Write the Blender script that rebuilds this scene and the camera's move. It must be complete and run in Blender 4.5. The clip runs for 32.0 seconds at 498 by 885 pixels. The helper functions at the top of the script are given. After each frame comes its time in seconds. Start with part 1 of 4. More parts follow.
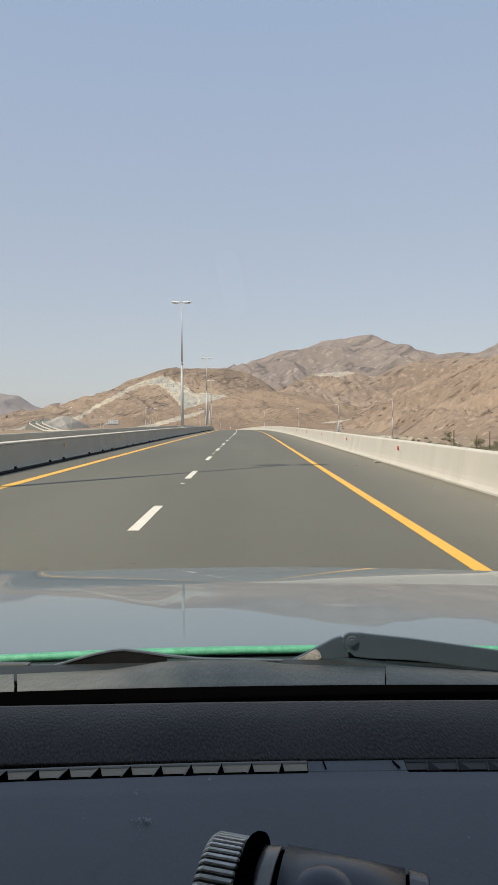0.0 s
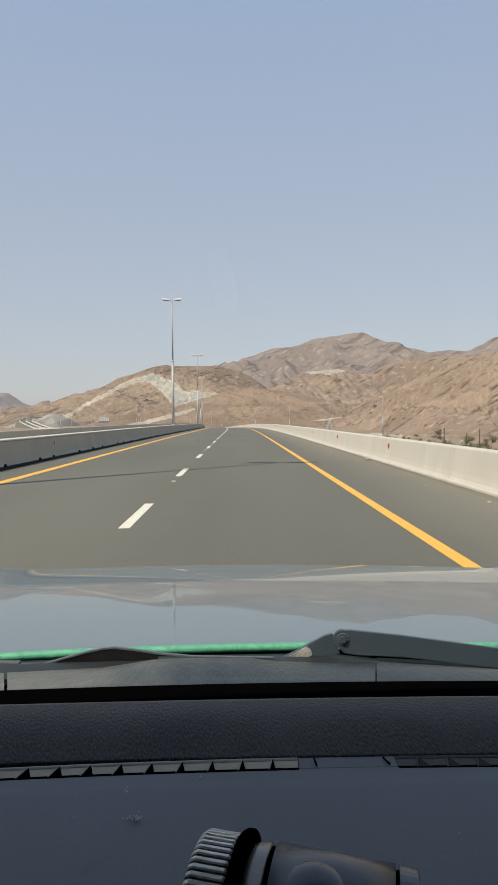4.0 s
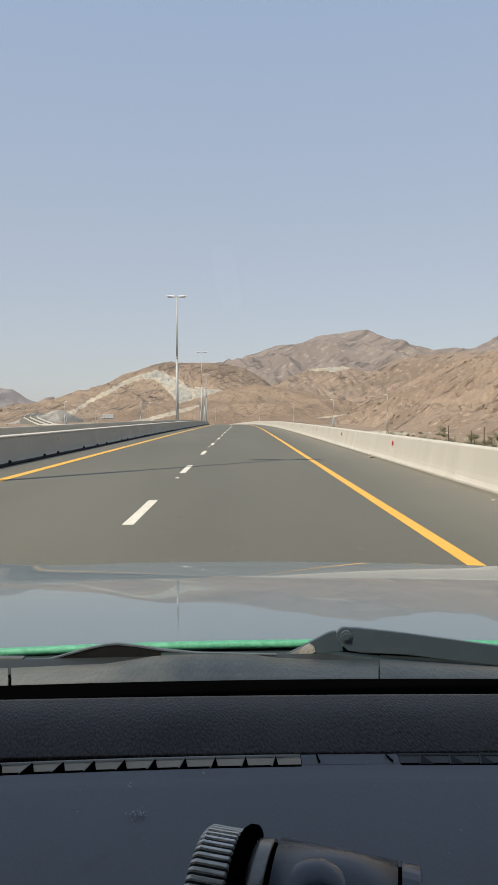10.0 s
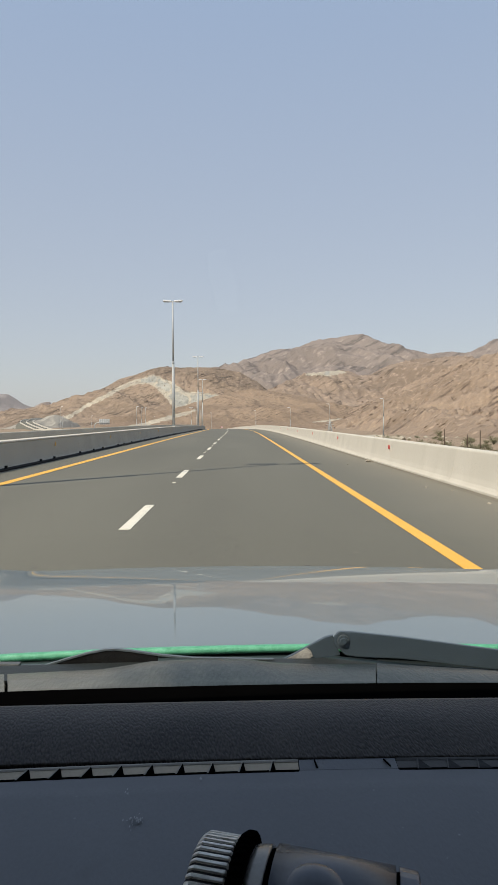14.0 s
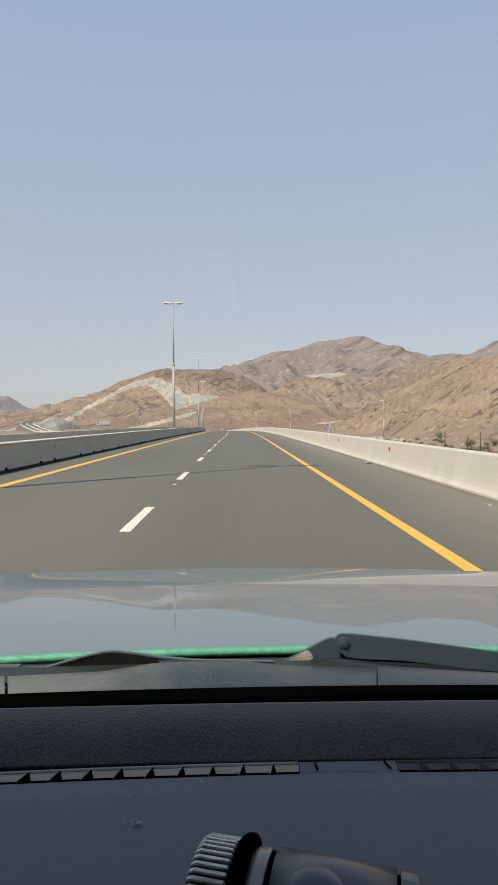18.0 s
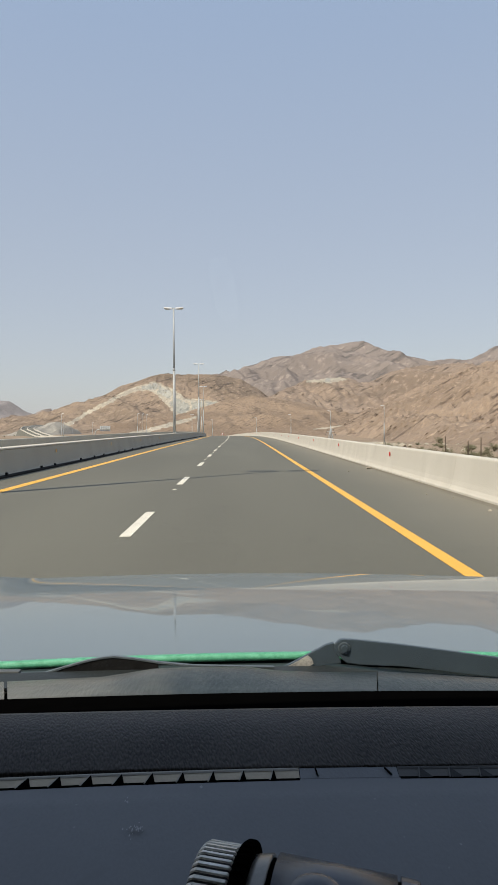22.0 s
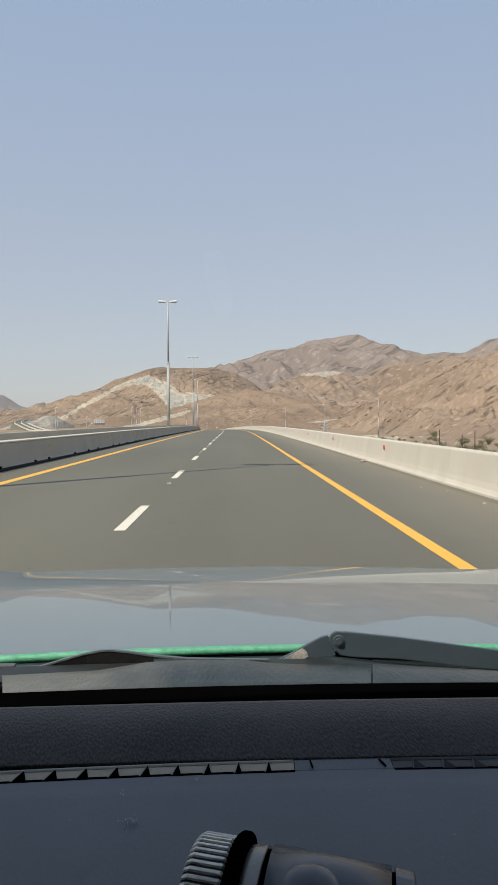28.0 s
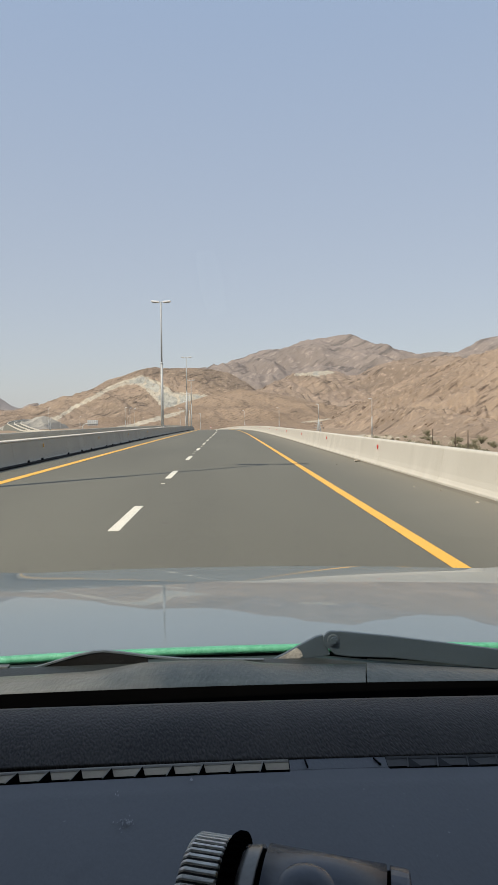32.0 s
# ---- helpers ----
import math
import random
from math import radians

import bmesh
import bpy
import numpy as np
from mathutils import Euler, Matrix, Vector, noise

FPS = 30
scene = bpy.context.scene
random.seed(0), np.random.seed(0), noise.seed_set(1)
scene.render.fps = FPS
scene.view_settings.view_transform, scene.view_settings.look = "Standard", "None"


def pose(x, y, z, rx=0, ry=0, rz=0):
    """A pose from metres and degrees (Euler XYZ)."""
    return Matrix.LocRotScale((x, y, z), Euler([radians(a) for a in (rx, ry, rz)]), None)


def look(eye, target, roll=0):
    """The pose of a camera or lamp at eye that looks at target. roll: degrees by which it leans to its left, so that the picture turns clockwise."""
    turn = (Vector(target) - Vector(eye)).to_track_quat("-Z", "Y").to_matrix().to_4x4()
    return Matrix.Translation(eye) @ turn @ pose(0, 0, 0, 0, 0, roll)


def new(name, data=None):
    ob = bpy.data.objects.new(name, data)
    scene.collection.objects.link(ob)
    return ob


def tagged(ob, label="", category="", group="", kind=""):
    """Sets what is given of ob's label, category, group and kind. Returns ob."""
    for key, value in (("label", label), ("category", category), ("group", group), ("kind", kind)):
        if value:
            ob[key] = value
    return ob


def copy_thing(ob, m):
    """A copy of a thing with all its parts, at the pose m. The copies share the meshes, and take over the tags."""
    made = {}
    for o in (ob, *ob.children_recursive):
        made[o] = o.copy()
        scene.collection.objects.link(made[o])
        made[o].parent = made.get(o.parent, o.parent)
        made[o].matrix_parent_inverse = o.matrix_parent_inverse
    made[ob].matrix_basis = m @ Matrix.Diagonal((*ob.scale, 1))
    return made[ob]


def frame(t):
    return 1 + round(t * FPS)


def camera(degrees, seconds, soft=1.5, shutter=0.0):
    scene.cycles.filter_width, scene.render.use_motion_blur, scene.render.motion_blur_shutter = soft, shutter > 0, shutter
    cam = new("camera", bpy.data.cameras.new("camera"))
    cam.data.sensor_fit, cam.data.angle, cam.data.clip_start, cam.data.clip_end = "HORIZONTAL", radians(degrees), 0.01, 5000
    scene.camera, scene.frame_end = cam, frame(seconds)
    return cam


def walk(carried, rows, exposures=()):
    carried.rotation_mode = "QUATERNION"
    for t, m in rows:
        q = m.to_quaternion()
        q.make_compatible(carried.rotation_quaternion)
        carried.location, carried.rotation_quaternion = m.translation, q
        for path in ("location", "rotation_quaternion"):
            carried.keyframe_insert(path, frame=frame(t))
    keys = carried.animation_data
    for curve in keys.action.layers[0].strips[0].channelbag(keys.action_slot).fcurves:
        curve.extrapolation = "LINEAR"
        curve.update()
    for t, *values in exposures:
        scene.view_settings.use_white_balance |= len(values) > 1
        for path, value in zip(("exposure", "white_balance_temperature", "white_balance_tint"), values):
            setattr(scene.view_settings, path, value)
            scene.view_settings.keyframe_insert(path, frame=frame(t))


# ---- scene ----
# A motorway in a desert valley, and the car in its lane from which it is looked at: the car and the camera in it keep their place,
# and the road, lamps and signs stand where they are as the car passes the middle of the stretch.

# ---- camera ----
cam = camera(40.0, 32.0, soft=0.8)
EYE = 1.4
TURNS = (
    (0, 88.22, 0.34, -0.13), (0.5, 88.22, 0.21, -0.06), (1, 88.24, 0.43, -0.30), (1.5, 88.31, 0.43, -0.46),
    (2, 88.14, 0.30, -0.49), (2.5, 88.17, 0.25, -0.56), (3, 88.42, 0.54, -0.56), (3.5, 88.02, 0.28, -0.89),
    (5.5, 88.04, 0.59, -0.87), (6, 88.15, 0.49, -0.88), (6.5, 87.72, 0.47, -0.93), (7, 87.91, 0.40, -0.89),
    (7.5, 88.06, 0.30, -0.86), (8, 87.94, 0.35, -0.83), (8.5, 87.91, 0.45, -0.86), (9, 87.92, 0.38, -0.76),
    (9.5, 88.06, 0.23, -0.49), (10, 87.77, 0.14, -0.55), (10.5, 88.01, 0.15, -0.77), (11, 88.00, 0.40, -0.85),
    (11.5, 87.82, 0.47, -0.86), (12, 87.92, 0.43, -0.90), (12.5, 87.83, 0.59, -1.00), (13, 88.01, 0.51, -1.05),
    (13.5, 88.08, 0.46, -0.95), (14, 88.14, 0.31, -0.85), (14.5, 88.11, 0.40, -0.81), (16.5, 88.11, 0.35, -0.83),
    (17, 88.44, 0.48, -0.84), (17.5, 88.24, 0.40, -0.84), (18, 88.30, 0.32, -0.82), (18.5, 88.30, 0.32, -0.79),
    (19, 88.30, 0.30, -0.85), (19.5, 88.31, 0.36, -0.90), (20, 88.31, 0.40, -0.89), (20.5, 88.31, 0.40, -0.86),
    (21, 88.03, 0.25, -0.81), (21.5, 87.42, 0.56, -0.74), (22, 88.72, 0.28, -0.79), (22.5, 88.32, 0.45, -0.79),
    (23, 88.04, 0.32, -0.81), (23.5, 88.34, 0.55, -0.84), (24, 88.31, 0.42, -0.83), (24.5, 88.38, 0.50, -0.78),
    (25, 88.35, 0.60, -0.77), (25.5, 88.23, 0.30, -0.87), (27.5, 88.71, 0.38, -1.42), (28, 88.18, 0.36, -1.25),
    (28.5, 88.13, 0.25, -1.18), (29, 88.35, 0.19, -1.37), (29.5, 88.33, 0.34, -1.61), (30, 88.24, 0.35, -1.98),
    (30.5, 88.31, 0.43, -2.15), (31, 88.16, 0.37, -2.11), (31.5, 88.28, 0.52, -1.92), (32, 88.17, 0.55, -1.78),
)
walk(cam, [(t, pose(0, 0, EYE, rx, ry, rz)) for t, rx, ry, rz in TURNS], [(0, 0.70), (0.6, 0.70), (1.0, 0.64), (1.5, 0.54), (2.0, 0.42), (2.3, 0.62), (2.5, 0.74), (3.0, 0.70), (5.5, 0.67), (8.0, 0.70), (32, 0.70)])

# ---- light ----
world = bpy.data.worlds.new("sky")
scene.world = world
world.use_nodes = True
sky = world.node_tree.nodes.new("ShaderNodeTexSky")
sky.sky_type, sky.sun_disc = "NISHITA", False
sky.sun_elevation, sky.sun_rotation = radians(50), radians(224)
sky.air_density, sky.dust_density, sky.ozone_density = 1.0, 1.2, 1.0
backing = world.node_tree.nodes["Background"]
backing.inputs["Strength"].default_value = 0.14
haze = world.node_tree.nodes.new("ShaderNodeMixRGB")
haze.inputs["Fac"].default_value = 0.86
height = world.node_tree.nodes.new("ShaderNodeTexCoord")
axes = world.node_tree.nodes.new("ShaderNodeSeparateXYZ")
band = world.node_tree.nodes.new("ShaderNodeValToRGB")
band.color_ramp.elements[0].color, band.color_ramp.elements[1].color = (2.28, 2.29, 2.36, 1), (1.57, 1.99, 2.73, 1)
band.color_ramp.elements[1].position = 0.55
world.node_tree.links.new(height.outputs["Generated"], axes.inputs["Vector"])
world.node_tree.links.new(axes.outputs["Z"], band.inputs["Fac"])
world.node_tree.links.new(band.outputs["Color"], haze.inputs["Color2"])
world.node_tree.links.new(sky.outputs["Color"], haze.inputs["Color1"])
world.node_tree.links.new(haze.outputs["Color"], backing.inputs["Color"])

sun_data = bpy.data.lights.new("sun", "SUN")
sun_data.energy, sun_data.angle, sun_data.color = 2.9, radians(0.6), (1.0, 0.90, 0.74)
sun = new("sun", sun_data)
sun.matrix_world = look((-45, -46, 77), (0, 0, 0))


# ---- materials ----
def surface(name, dark, light, scale=4.0, rough=0.8, metal=0.0, bump=0.15, fine=60.0, coat=0.0, spread=0.5, stretch=(1, 1, 1), shine=0.5, speck=None):
    """Two scales of mottling over two colours, with fine relief. Scales are per metre."""
    m = bpy.data.materials.new(name)
    m.use_nodes = True
    n, link = m.node_tree.nodes, m.node_tree.links.new
    b = n["Principled BSDF"]
    place = n.new("ShaderNodeNewGeometry")
    mapping = n.new("ShaderNodeMapping")
    mapping.inputs["Scale"].default_value = stretch
    link(place.outputs["Position"], mapping.inputs["Vector"])
    broad, grain = n.new("ShaderNodeTexNoise"), n.new("ShaderNodeTexNoise")
    broad.inputs["Scale"].default_value, broad.inputs["Detail"].default_value = scale, 5
    grain.inputs["Scale"].default_value, grain.inputs["Detail"].default_value = fine, 4
    for tex in (broad, grain):
        link(mapping.outputs["Vector"], tex.inputs["Vector"])
    both = n.new("ShaderNodeMix")
    both.inputs[0].default_value = 0.4
    link(broad.outputs["Fac"], both.inputs[2])
    link(grain.outputs["Fac"], both.inputs[3])
    ramp = n.new("ShaderNodeValToRGB")
    ramp.color_ramp.elements[0].position, ramp.color_ramp.elements[1].position = 0.5 - spread / 2, 0.5 + spread / 2
    ramp.color_ramp.elements[0].color, ramp.color_ramp.elements[1].color = (*dark, 1), (*light, 1)
    link(both.outputs[0], ramp.inputs["Fac"])
    colour = ramp.outputs["Color"]
    for size, cut, tone in speck or ():
        spots, gate, over = n.new("ShaderNodeTexNoise"), n.new("ShaderNodeMapRange"), n.new("ShaderNodeMixRGB")
        spots.inputs["Scale"].default_value, spots.inputs["Detail"].default_value = size, 2
        gate.inputs["From Min"].default_value, gate.inputs["From Max"].default_value = cut, cut + 0.05
        over.inputs["Color2"].default_value = (*tone, 1)
        link(place.outputs["Position"], spots.inputs["Vector"])
        link(spots.outputs["Fac"], gate.inputs["Value"])
        link(gate.outputs["Result"], over.inputs["Fac"])
        link(colour, over.inputs["Color1"])
        colour = over.outputs["Color"]
    link(colour, b.inputs["Base Color"])
    b.inputs["Roughness"].default_value, b.inputs["Metallic"].default_value = rough, metal
    b.inputs["Specular IOR Level"].default_value = shine
    b.inputs["Coat Weight"].default_value, b.inputs["Coat Roughness"].default_value = coat, 0.012
    if bump:
        relief = n.new("ShaderNodeBump")
        relief.inputs["Strength"].default_value, relief.inputs["Distance"].default_value = bump, 1 / fine
        link(grain.outputs["Fac"], relief.inputs["Height"])
        link(relief.outputs["Normal"], b.inputs["Normal"])
    return m


def overlaid(m, dust, x0, x1, cover0, cover1, scale, sway):
    """A second colour, dust or painted highlight, laid over a surface, its cover changing from x0 to x1 with a
    wandering edge.
    """
    n, link = m.node_tree.nodes, m.node_tree.links.new
    b = n["Principled BSDF"]
    over, drift, axis_of, edge_of = n.new("ShaderNodeMixRGB"), n.new("ShaderNodeTexNoise"), n.new("ShaderNodeSeparateXYZ"), n.new("ShaderNodeMath")
    place, cover = n.new("ShaderNodeNewGeometry"), n.new("ShaderNodeMapRange")
    drift.inputs["Scale"].default_value, drift.inputs["Detail"].default_value = scale, 5
    edge_of.operation, edge_of.inputs[1].default_value = "MULTIPLY_ADD", sway
    cover.inputs["From Min"].default_value, cover.inputs["From Max"].default_value = x0 + sway / 2, x1 + sway / 2
    cover.inputs["To Min"].default_value, cover.inputs["To Max"].default_value = cover0, cover1
    over.inputs["Color2"].default_value = (*dust, 1)
    link(place.outputs["Position"], drift.inputs["Vector"])
    link(place.outputs["Position"], axis_of.inputs["Vector"])
    link(drift.outputs["Fac"], edge_of.inputs[0])
    link(axis_of.outputs["X"], edge_of.inputs[2])
    link(edge_of.outputs["Value"], cover.inputs["Value"])
    link(cover.outputs["Result"], over.inputs["Fac"])
    link(b.inputs["Base Color"].links[0].from_socket, over.inputs["Color1"])
    link(over.outputs["Color"], b.inputs["Base Color"])


def wrinkled(name, dark, light):
    """Moulded vinyl: fine creases drawn out along the car, wandering to one side, over a soft broad mottle."""
    m = bpy.data.materials.new(name)
    m.use_nodes = True
    n, link = m.node_tree.nodes, m.node_tree.links.new
    b = n["Principled BSDF"]
    place = n.new("ShaderNodeNewGeometry")
    sway = n.new("ShaderNodeTexNoise")
    sway.inputs["Scale"].default_value, sway.inputs["Detail"].default_value = 22, 2
    link(place.outputs["Position"], sway.inputs["Vector"])
    axes_of = []
    for way in ((540, 170, 0), (-90, 190, 145)):
        dot = n.new("ShaderNodeVectorMath")
        dot.operation = "DOT_PRODUCT"
        dot.inputs[1].default_value = way
        link(place.outputs["Position"], dot.inputs[0])
        axes_of.append(dot.outputs["Value"])
    wander = n.new("ShaderNodeMath")
    wander.operation, wander.inputs[1].default_value = "MULTIPLY_ADD", 4.0
    link(sway.outputs["Fac"], wander.inputs[0])
    link(axes_of[0], wander.inputs[2])
    joined = n.new("ShaderNodeCombineXYZ")
    link(wander.outputs["Value"], joined.inputs["X"])
    link(axes_of[1], joined.inputs["Y"])
    crease, mottle = n.new("ShaderNodeTexNoise"), n.new("ShaderNodeTexNoise")
    crease.inputs["Scale"].default_value, crease.inputs["Detail"].default_value, crease.inputs["Distortion"].default_value = 1.25, 0.3, 0.25
    mottle.inputs["Scale"].default_value, mottle.inputs["Detail"].default_value = 12, 4
    link(joined.outputs["Vector"], crease.inputs["Vector"])
    link(place.outputs["Position"], mottle.inputs["Vector"])
    both = n.new("ShaderNodeMix")
    both.inputs[0].default_value = 0.5
    link(crease.outputs["Fac"], both.inputs[2])
    link(mottle.outputs["Fac"], both.inputs[3])
    ramp = n.new("ShaderNodeValToRGB")
    ramp.color_ramp.elements[0].position, ramp.color_ramp.elements[1].position = 0.36, 0.66
    ramp.color_ramp.elements[0].color, ramp.color_ramp.elements[1].color = (*dark, 1), (*light, 1)
    link(both.outputs[0], ramp.inputs["Fac"])
    link(ramp.outputs["Color"], b.inputs["Base Color"])
    b.inputs["Roughness"].default_value, b.inputs["Specular IOR Level"].default_value = 0.48, 0.3
    relief = n.new("ShaderNodeBump")
    relief.inputs["Strength"].default_value, relief.inputs["Distance"].default_value = 1.0, 0.0010
    link(crease.outputs["Fac"], relief.inputs["Height"])
    link(relief.outputs["Normal"], b.inputs["Normal"])
    return m


def rock(name, dark, light, crag, thick, patch, relief_depth, slope=0.62):
    """Bare hillside: soft mottled scree, with beds of darker rock that climb to one side and crop out in patches. thick and patch in metres."""
    m = bpy.data.materials.new(name)
    m.use_nodes = True
    n, link = m.node_tree.nodes, m.node_tree.links.new
    b = n["Principled BSDF"]
    b.inputs["Roughness"].default_value, b.inputs["Specular IOR Level"].default_value = 0.95, 0.2
    place = n.new("ShaderNodeNewGeometry")

    def noise_of(vector, scale, detail, rough):
        tex = n.new("ShaderNodeTexNoise")
        tex.inputs["Scale"].default_value, tex.inputs["Detail"].default_value, tex.inputs["Roughness"].default_value = scale, detail, rough
        link(vector, tex.inputs["Vector"])
        return tex.outputs["Fac"]

    def ramp_of(value, low, high):
        gate = n.new("ShaderNodeMapRange")
        gate.interpolation_type = "SMOOTHSTEP"
        gate.inputs["From Min"].default_value, gate.inputs["From Max"].default_value = low, high
        link(value, gate.inputs["Value"])
        return gate.outputs["Result"]

    def mixed(factor, a, c):
        mix = n.new("ShaderNodeMixRGB")
        link(factor, mix.inputs["Fac"])
        for socket, tone in ((mix.inputs["Color1"], a), (mix.inputs["Color2"], c)):
            if isinstance(tone, tuple):
                socket.default_value = (*tone, 1)
            else:
                link(tone, socket)
        return mix.outputs["Color"]

    bed = n.new("ShaderNodeCombineXYZ")
    for axis, way in zip("XYZ", ((-slope / thick, 0.25 / thick, 0.9 / thick), (0.16 / thick, 0.05 / thick, 0.11 / thick), (0, 0.12 / thick, 0))):
        dot = n.new("ShaderNodeVectorMath")
        dot.operation, dot.inputs[1].default_value = "DOT_PRODUCT", way
        link(place.outputs["Position"], dot.inputs[0])
        link(dot.outputs["Value"], bed.inputs[axis])
    beds = noise_of(bed.outputs["Vector"], 0.8, 6, 0.66)
    where = noise_of(place.outputs["Position"], 1 / patch, 3, 0.55)
    broad = noise_of(place.outputs["Position"], 0.35 / patch, 6, 0.6)
    grain = noise_of(place.outputs["Position"], 0.7 / thick, 5, 0.7)
    slope_tone = mixed(ramp_of(broad, 0.30, 0.70), dark, light)
    pale = tuple(min(1.0, c * 1.26) for c in light)
    slope_tone = mixed(ramp_of(grain, 0.50, 0.72), slope_tone, pale)
    out = n.new("ShaderNodeMath")
    out.operation = "MULTIPLY"
    link(ramp_of(beds, 0.50, 0.64), out.inputs[0])
    link(ramp_of(where, 0.40, 0.58), out.inputs[1])
    link(mixed(out.outputs["Value"], slope_tone, crag), b.inputs["Base Color"])
    height = n.new("ShaderNodeMath")
    height.operation, height.inputs[1].default_value = "MULTIPLY_ADD", 0.35
    link(grain, height.inputs[0])
    link(beds, height.inputs[2])
    relief = n.new("ShaderNodeBump")
    relief.inputs["Strength"].default_value, relief.inputs["Distance"].default_value = 0.9, relief_depth
    link(height.outputs["Value"], relief.inputs["Height"])
    link(relief.outputs["Normal"], b.inputs["Normal"])
    return m


asphalt = surface("asphalt", (0.095, 0.0910, 0.0705), (0.153, 0.1465, 0.1130), 0.30, 0.85, 0, 0.08, 30, spread=0.40, stretch=(1, 0.16, 1), speck=((15, 0.675, (0.20, 0.18, 0.14)), (10, 0.685, (0.05, 0.046, 0.038)), (2.6, 0.69, (0.092, 0.085, 0.068))))
dust_tan = surface("tan road dust", (0.12, 0.108, 0.082), (0.20, 0.176, 0.13), 1.2, 0.95, 0, 0.3, 40)
shoulder_asphalt = surface("dusty shoulder asphalt", (0.098, 0.0935, 0.0720), (0.158, 0.1500, 0.1150), 0.30, 0.85, 0, 0.08, 30, stretch=(1, 0.25, 1), speck=((14, 0.70, (0.20, 0.18, 0.14)), (9, 0.71, (0.05, 0.046, 0.038))))
overlaid(shoulder_asphalt, (0.235, 0.210, 0.160), 2.4, 4.8, 0.0, 0.70, 0.5, 1.1)
white_line = surface("white road paint", (0.62, 0.58, 0.47), (0.80, 0.75, 0.62), 3, 0.6, 0, 0.2, 60)
yellow_line = surface("yellow road paint", (0.73, 0.375, 0.040), (0.85, 0.475, 0.075), 2, 0.6, 0, 0.2, 60)
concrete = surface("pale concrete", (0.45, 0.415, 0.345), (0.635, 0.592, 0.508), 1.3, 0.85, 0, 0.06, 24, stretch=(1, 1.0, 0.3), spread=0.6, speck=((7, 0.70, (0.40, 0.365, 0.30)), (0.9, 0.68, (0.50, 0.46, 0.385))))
# Darker copy of the concrete: the median side's shade is put into its colour.
shade_grey_concrete = surface("grey concrete", (0.30, 0.275, 0.220), (0.44, 0.405, 0.330), 0.9, 0.85, 0, 0.10, 18, stretch=(1, 0.9, 0.35))
tar = surface("black tar", (0.005, 0.005, 0.005), (0.012, 0.012, 0.012), 6, 0.8, 0, 0.2, 40, shine=0.15)
steel = surface("galvanised steel", (0.33, 0.345, 0.345), (0.45, 0.465, 0.46), 2, 0.55, 0.1, 0.05, 30)
lamp_white = surface("lamp housing white", (0.70, 0.71, 0.72), (0.80, 0.81, 0.82), 2, 0.4, 0, 0.0)
sand = surface("sandy ground", (0.20, 0.145, 0.095), (0.34, 0.255, 0.175), 0.03, 0.95, 0, 0.4, 1.2)
# Far ridge: distance haze is put into this greyer rock colour.
rock_far_hazed = rock("grey-brown rock", (0.185, 0.157, 0.141), (0.270, 0.227, 0.200), (0.133, 0.116, 0.108), 22, 200, 9)
# Farthest hill: its grey holds the haze of the distance.
rock_haze_grey = surface("grey rock", (0.215, 0.19, 0.18), (0.30, 0.27, 0.255), 0.004, 0.95, 0, 0.3, 0.05)
rock_mid = rock("brown rock", (0.200, 0.154, 0.119), (0.308, 0.237, 0.181), (0.106, 0.083, 0.066), 9, 80, 4.5)
rock_left = rock("dark brown rock", (0.190, 0.145, 0.108), (0.300, 0.229, 0.170), (0.100, 0.078, 0.062), 7, 65, 5)
rock_near = rock("rust-brown rock", (0.217, 0.163, 0.120), (0.335, 0.254, 0.187), (0.112, 0.080, 0.061), 3.4, 40, 2.6)
rock_slope = rock("rust-brown gravel slope", (0.195, 0.143, 0.102), (0.300, 0.222, 0.156), (0.118, 0.088, 0.068), 1.7, 55, 0.9)
scree = surface("pale quarried rock", (0.28, 0.255, 0.205), (0.52, 0.455, 0.355), 0.02, 0.95, 0, 0.6, 0.2, spread=0.35)
blasted = surface("blasted grey-green rock", (0.235, 0.230, 0.200), (0.42, 0.405, 0.350), 0.03, 0.95, 0, 0.6, 0.2, spread=0.35)
spoil = surface("grey quarry spoil", (0.25, 0.235, 0.20), (0.40, 0.365, 0.305), 0.03, 0.95, 0, 0.5, 0.2)
shrub_green = surface("dusty leaf", (0.13, 0.125, 0.070), (0.25, 0.235, 0.145), 1.5, 0.8, 0, 0.0)
bark = surface("dry wood", (0.07, 0.05, 0.035), (0.14, 0.10, 0.07), 4, 0.9)
red_glass = surface("red reflector", (0.45, 0.03, 0.02), (0.60, 0.06, 0.04), 20, 0.3, 0, 0.0)
amber_glass = surface("amber reflector", (0.60, 0.30, 0.03), (0.72, 0.38, 0.05), 20, 0.3, 0, 0.0)
sign_blue = surface("blue sign sheeting", (0.0, 0.075, 0.42), (0.0, 0.095, 0.50), 1, 0.4, 0, 0.0)
sign_white = surface("white sign sheeting", (0.74, 0.74, 0.72), (0.82, 0.82, 0.80), 1, 0.45, 0, 0.0)
sign_red = surface("red sign sheeting", (0.50, 0.02, 0.02), (0.60, 0.03, 0.03), 1, 0.45, 0, 0.0)
sign_black = surface("black sign paint", (0.01, 0.01, 0.01), (0.02, 0.02, 0.02), 1, 0.5, 0, 0.0)

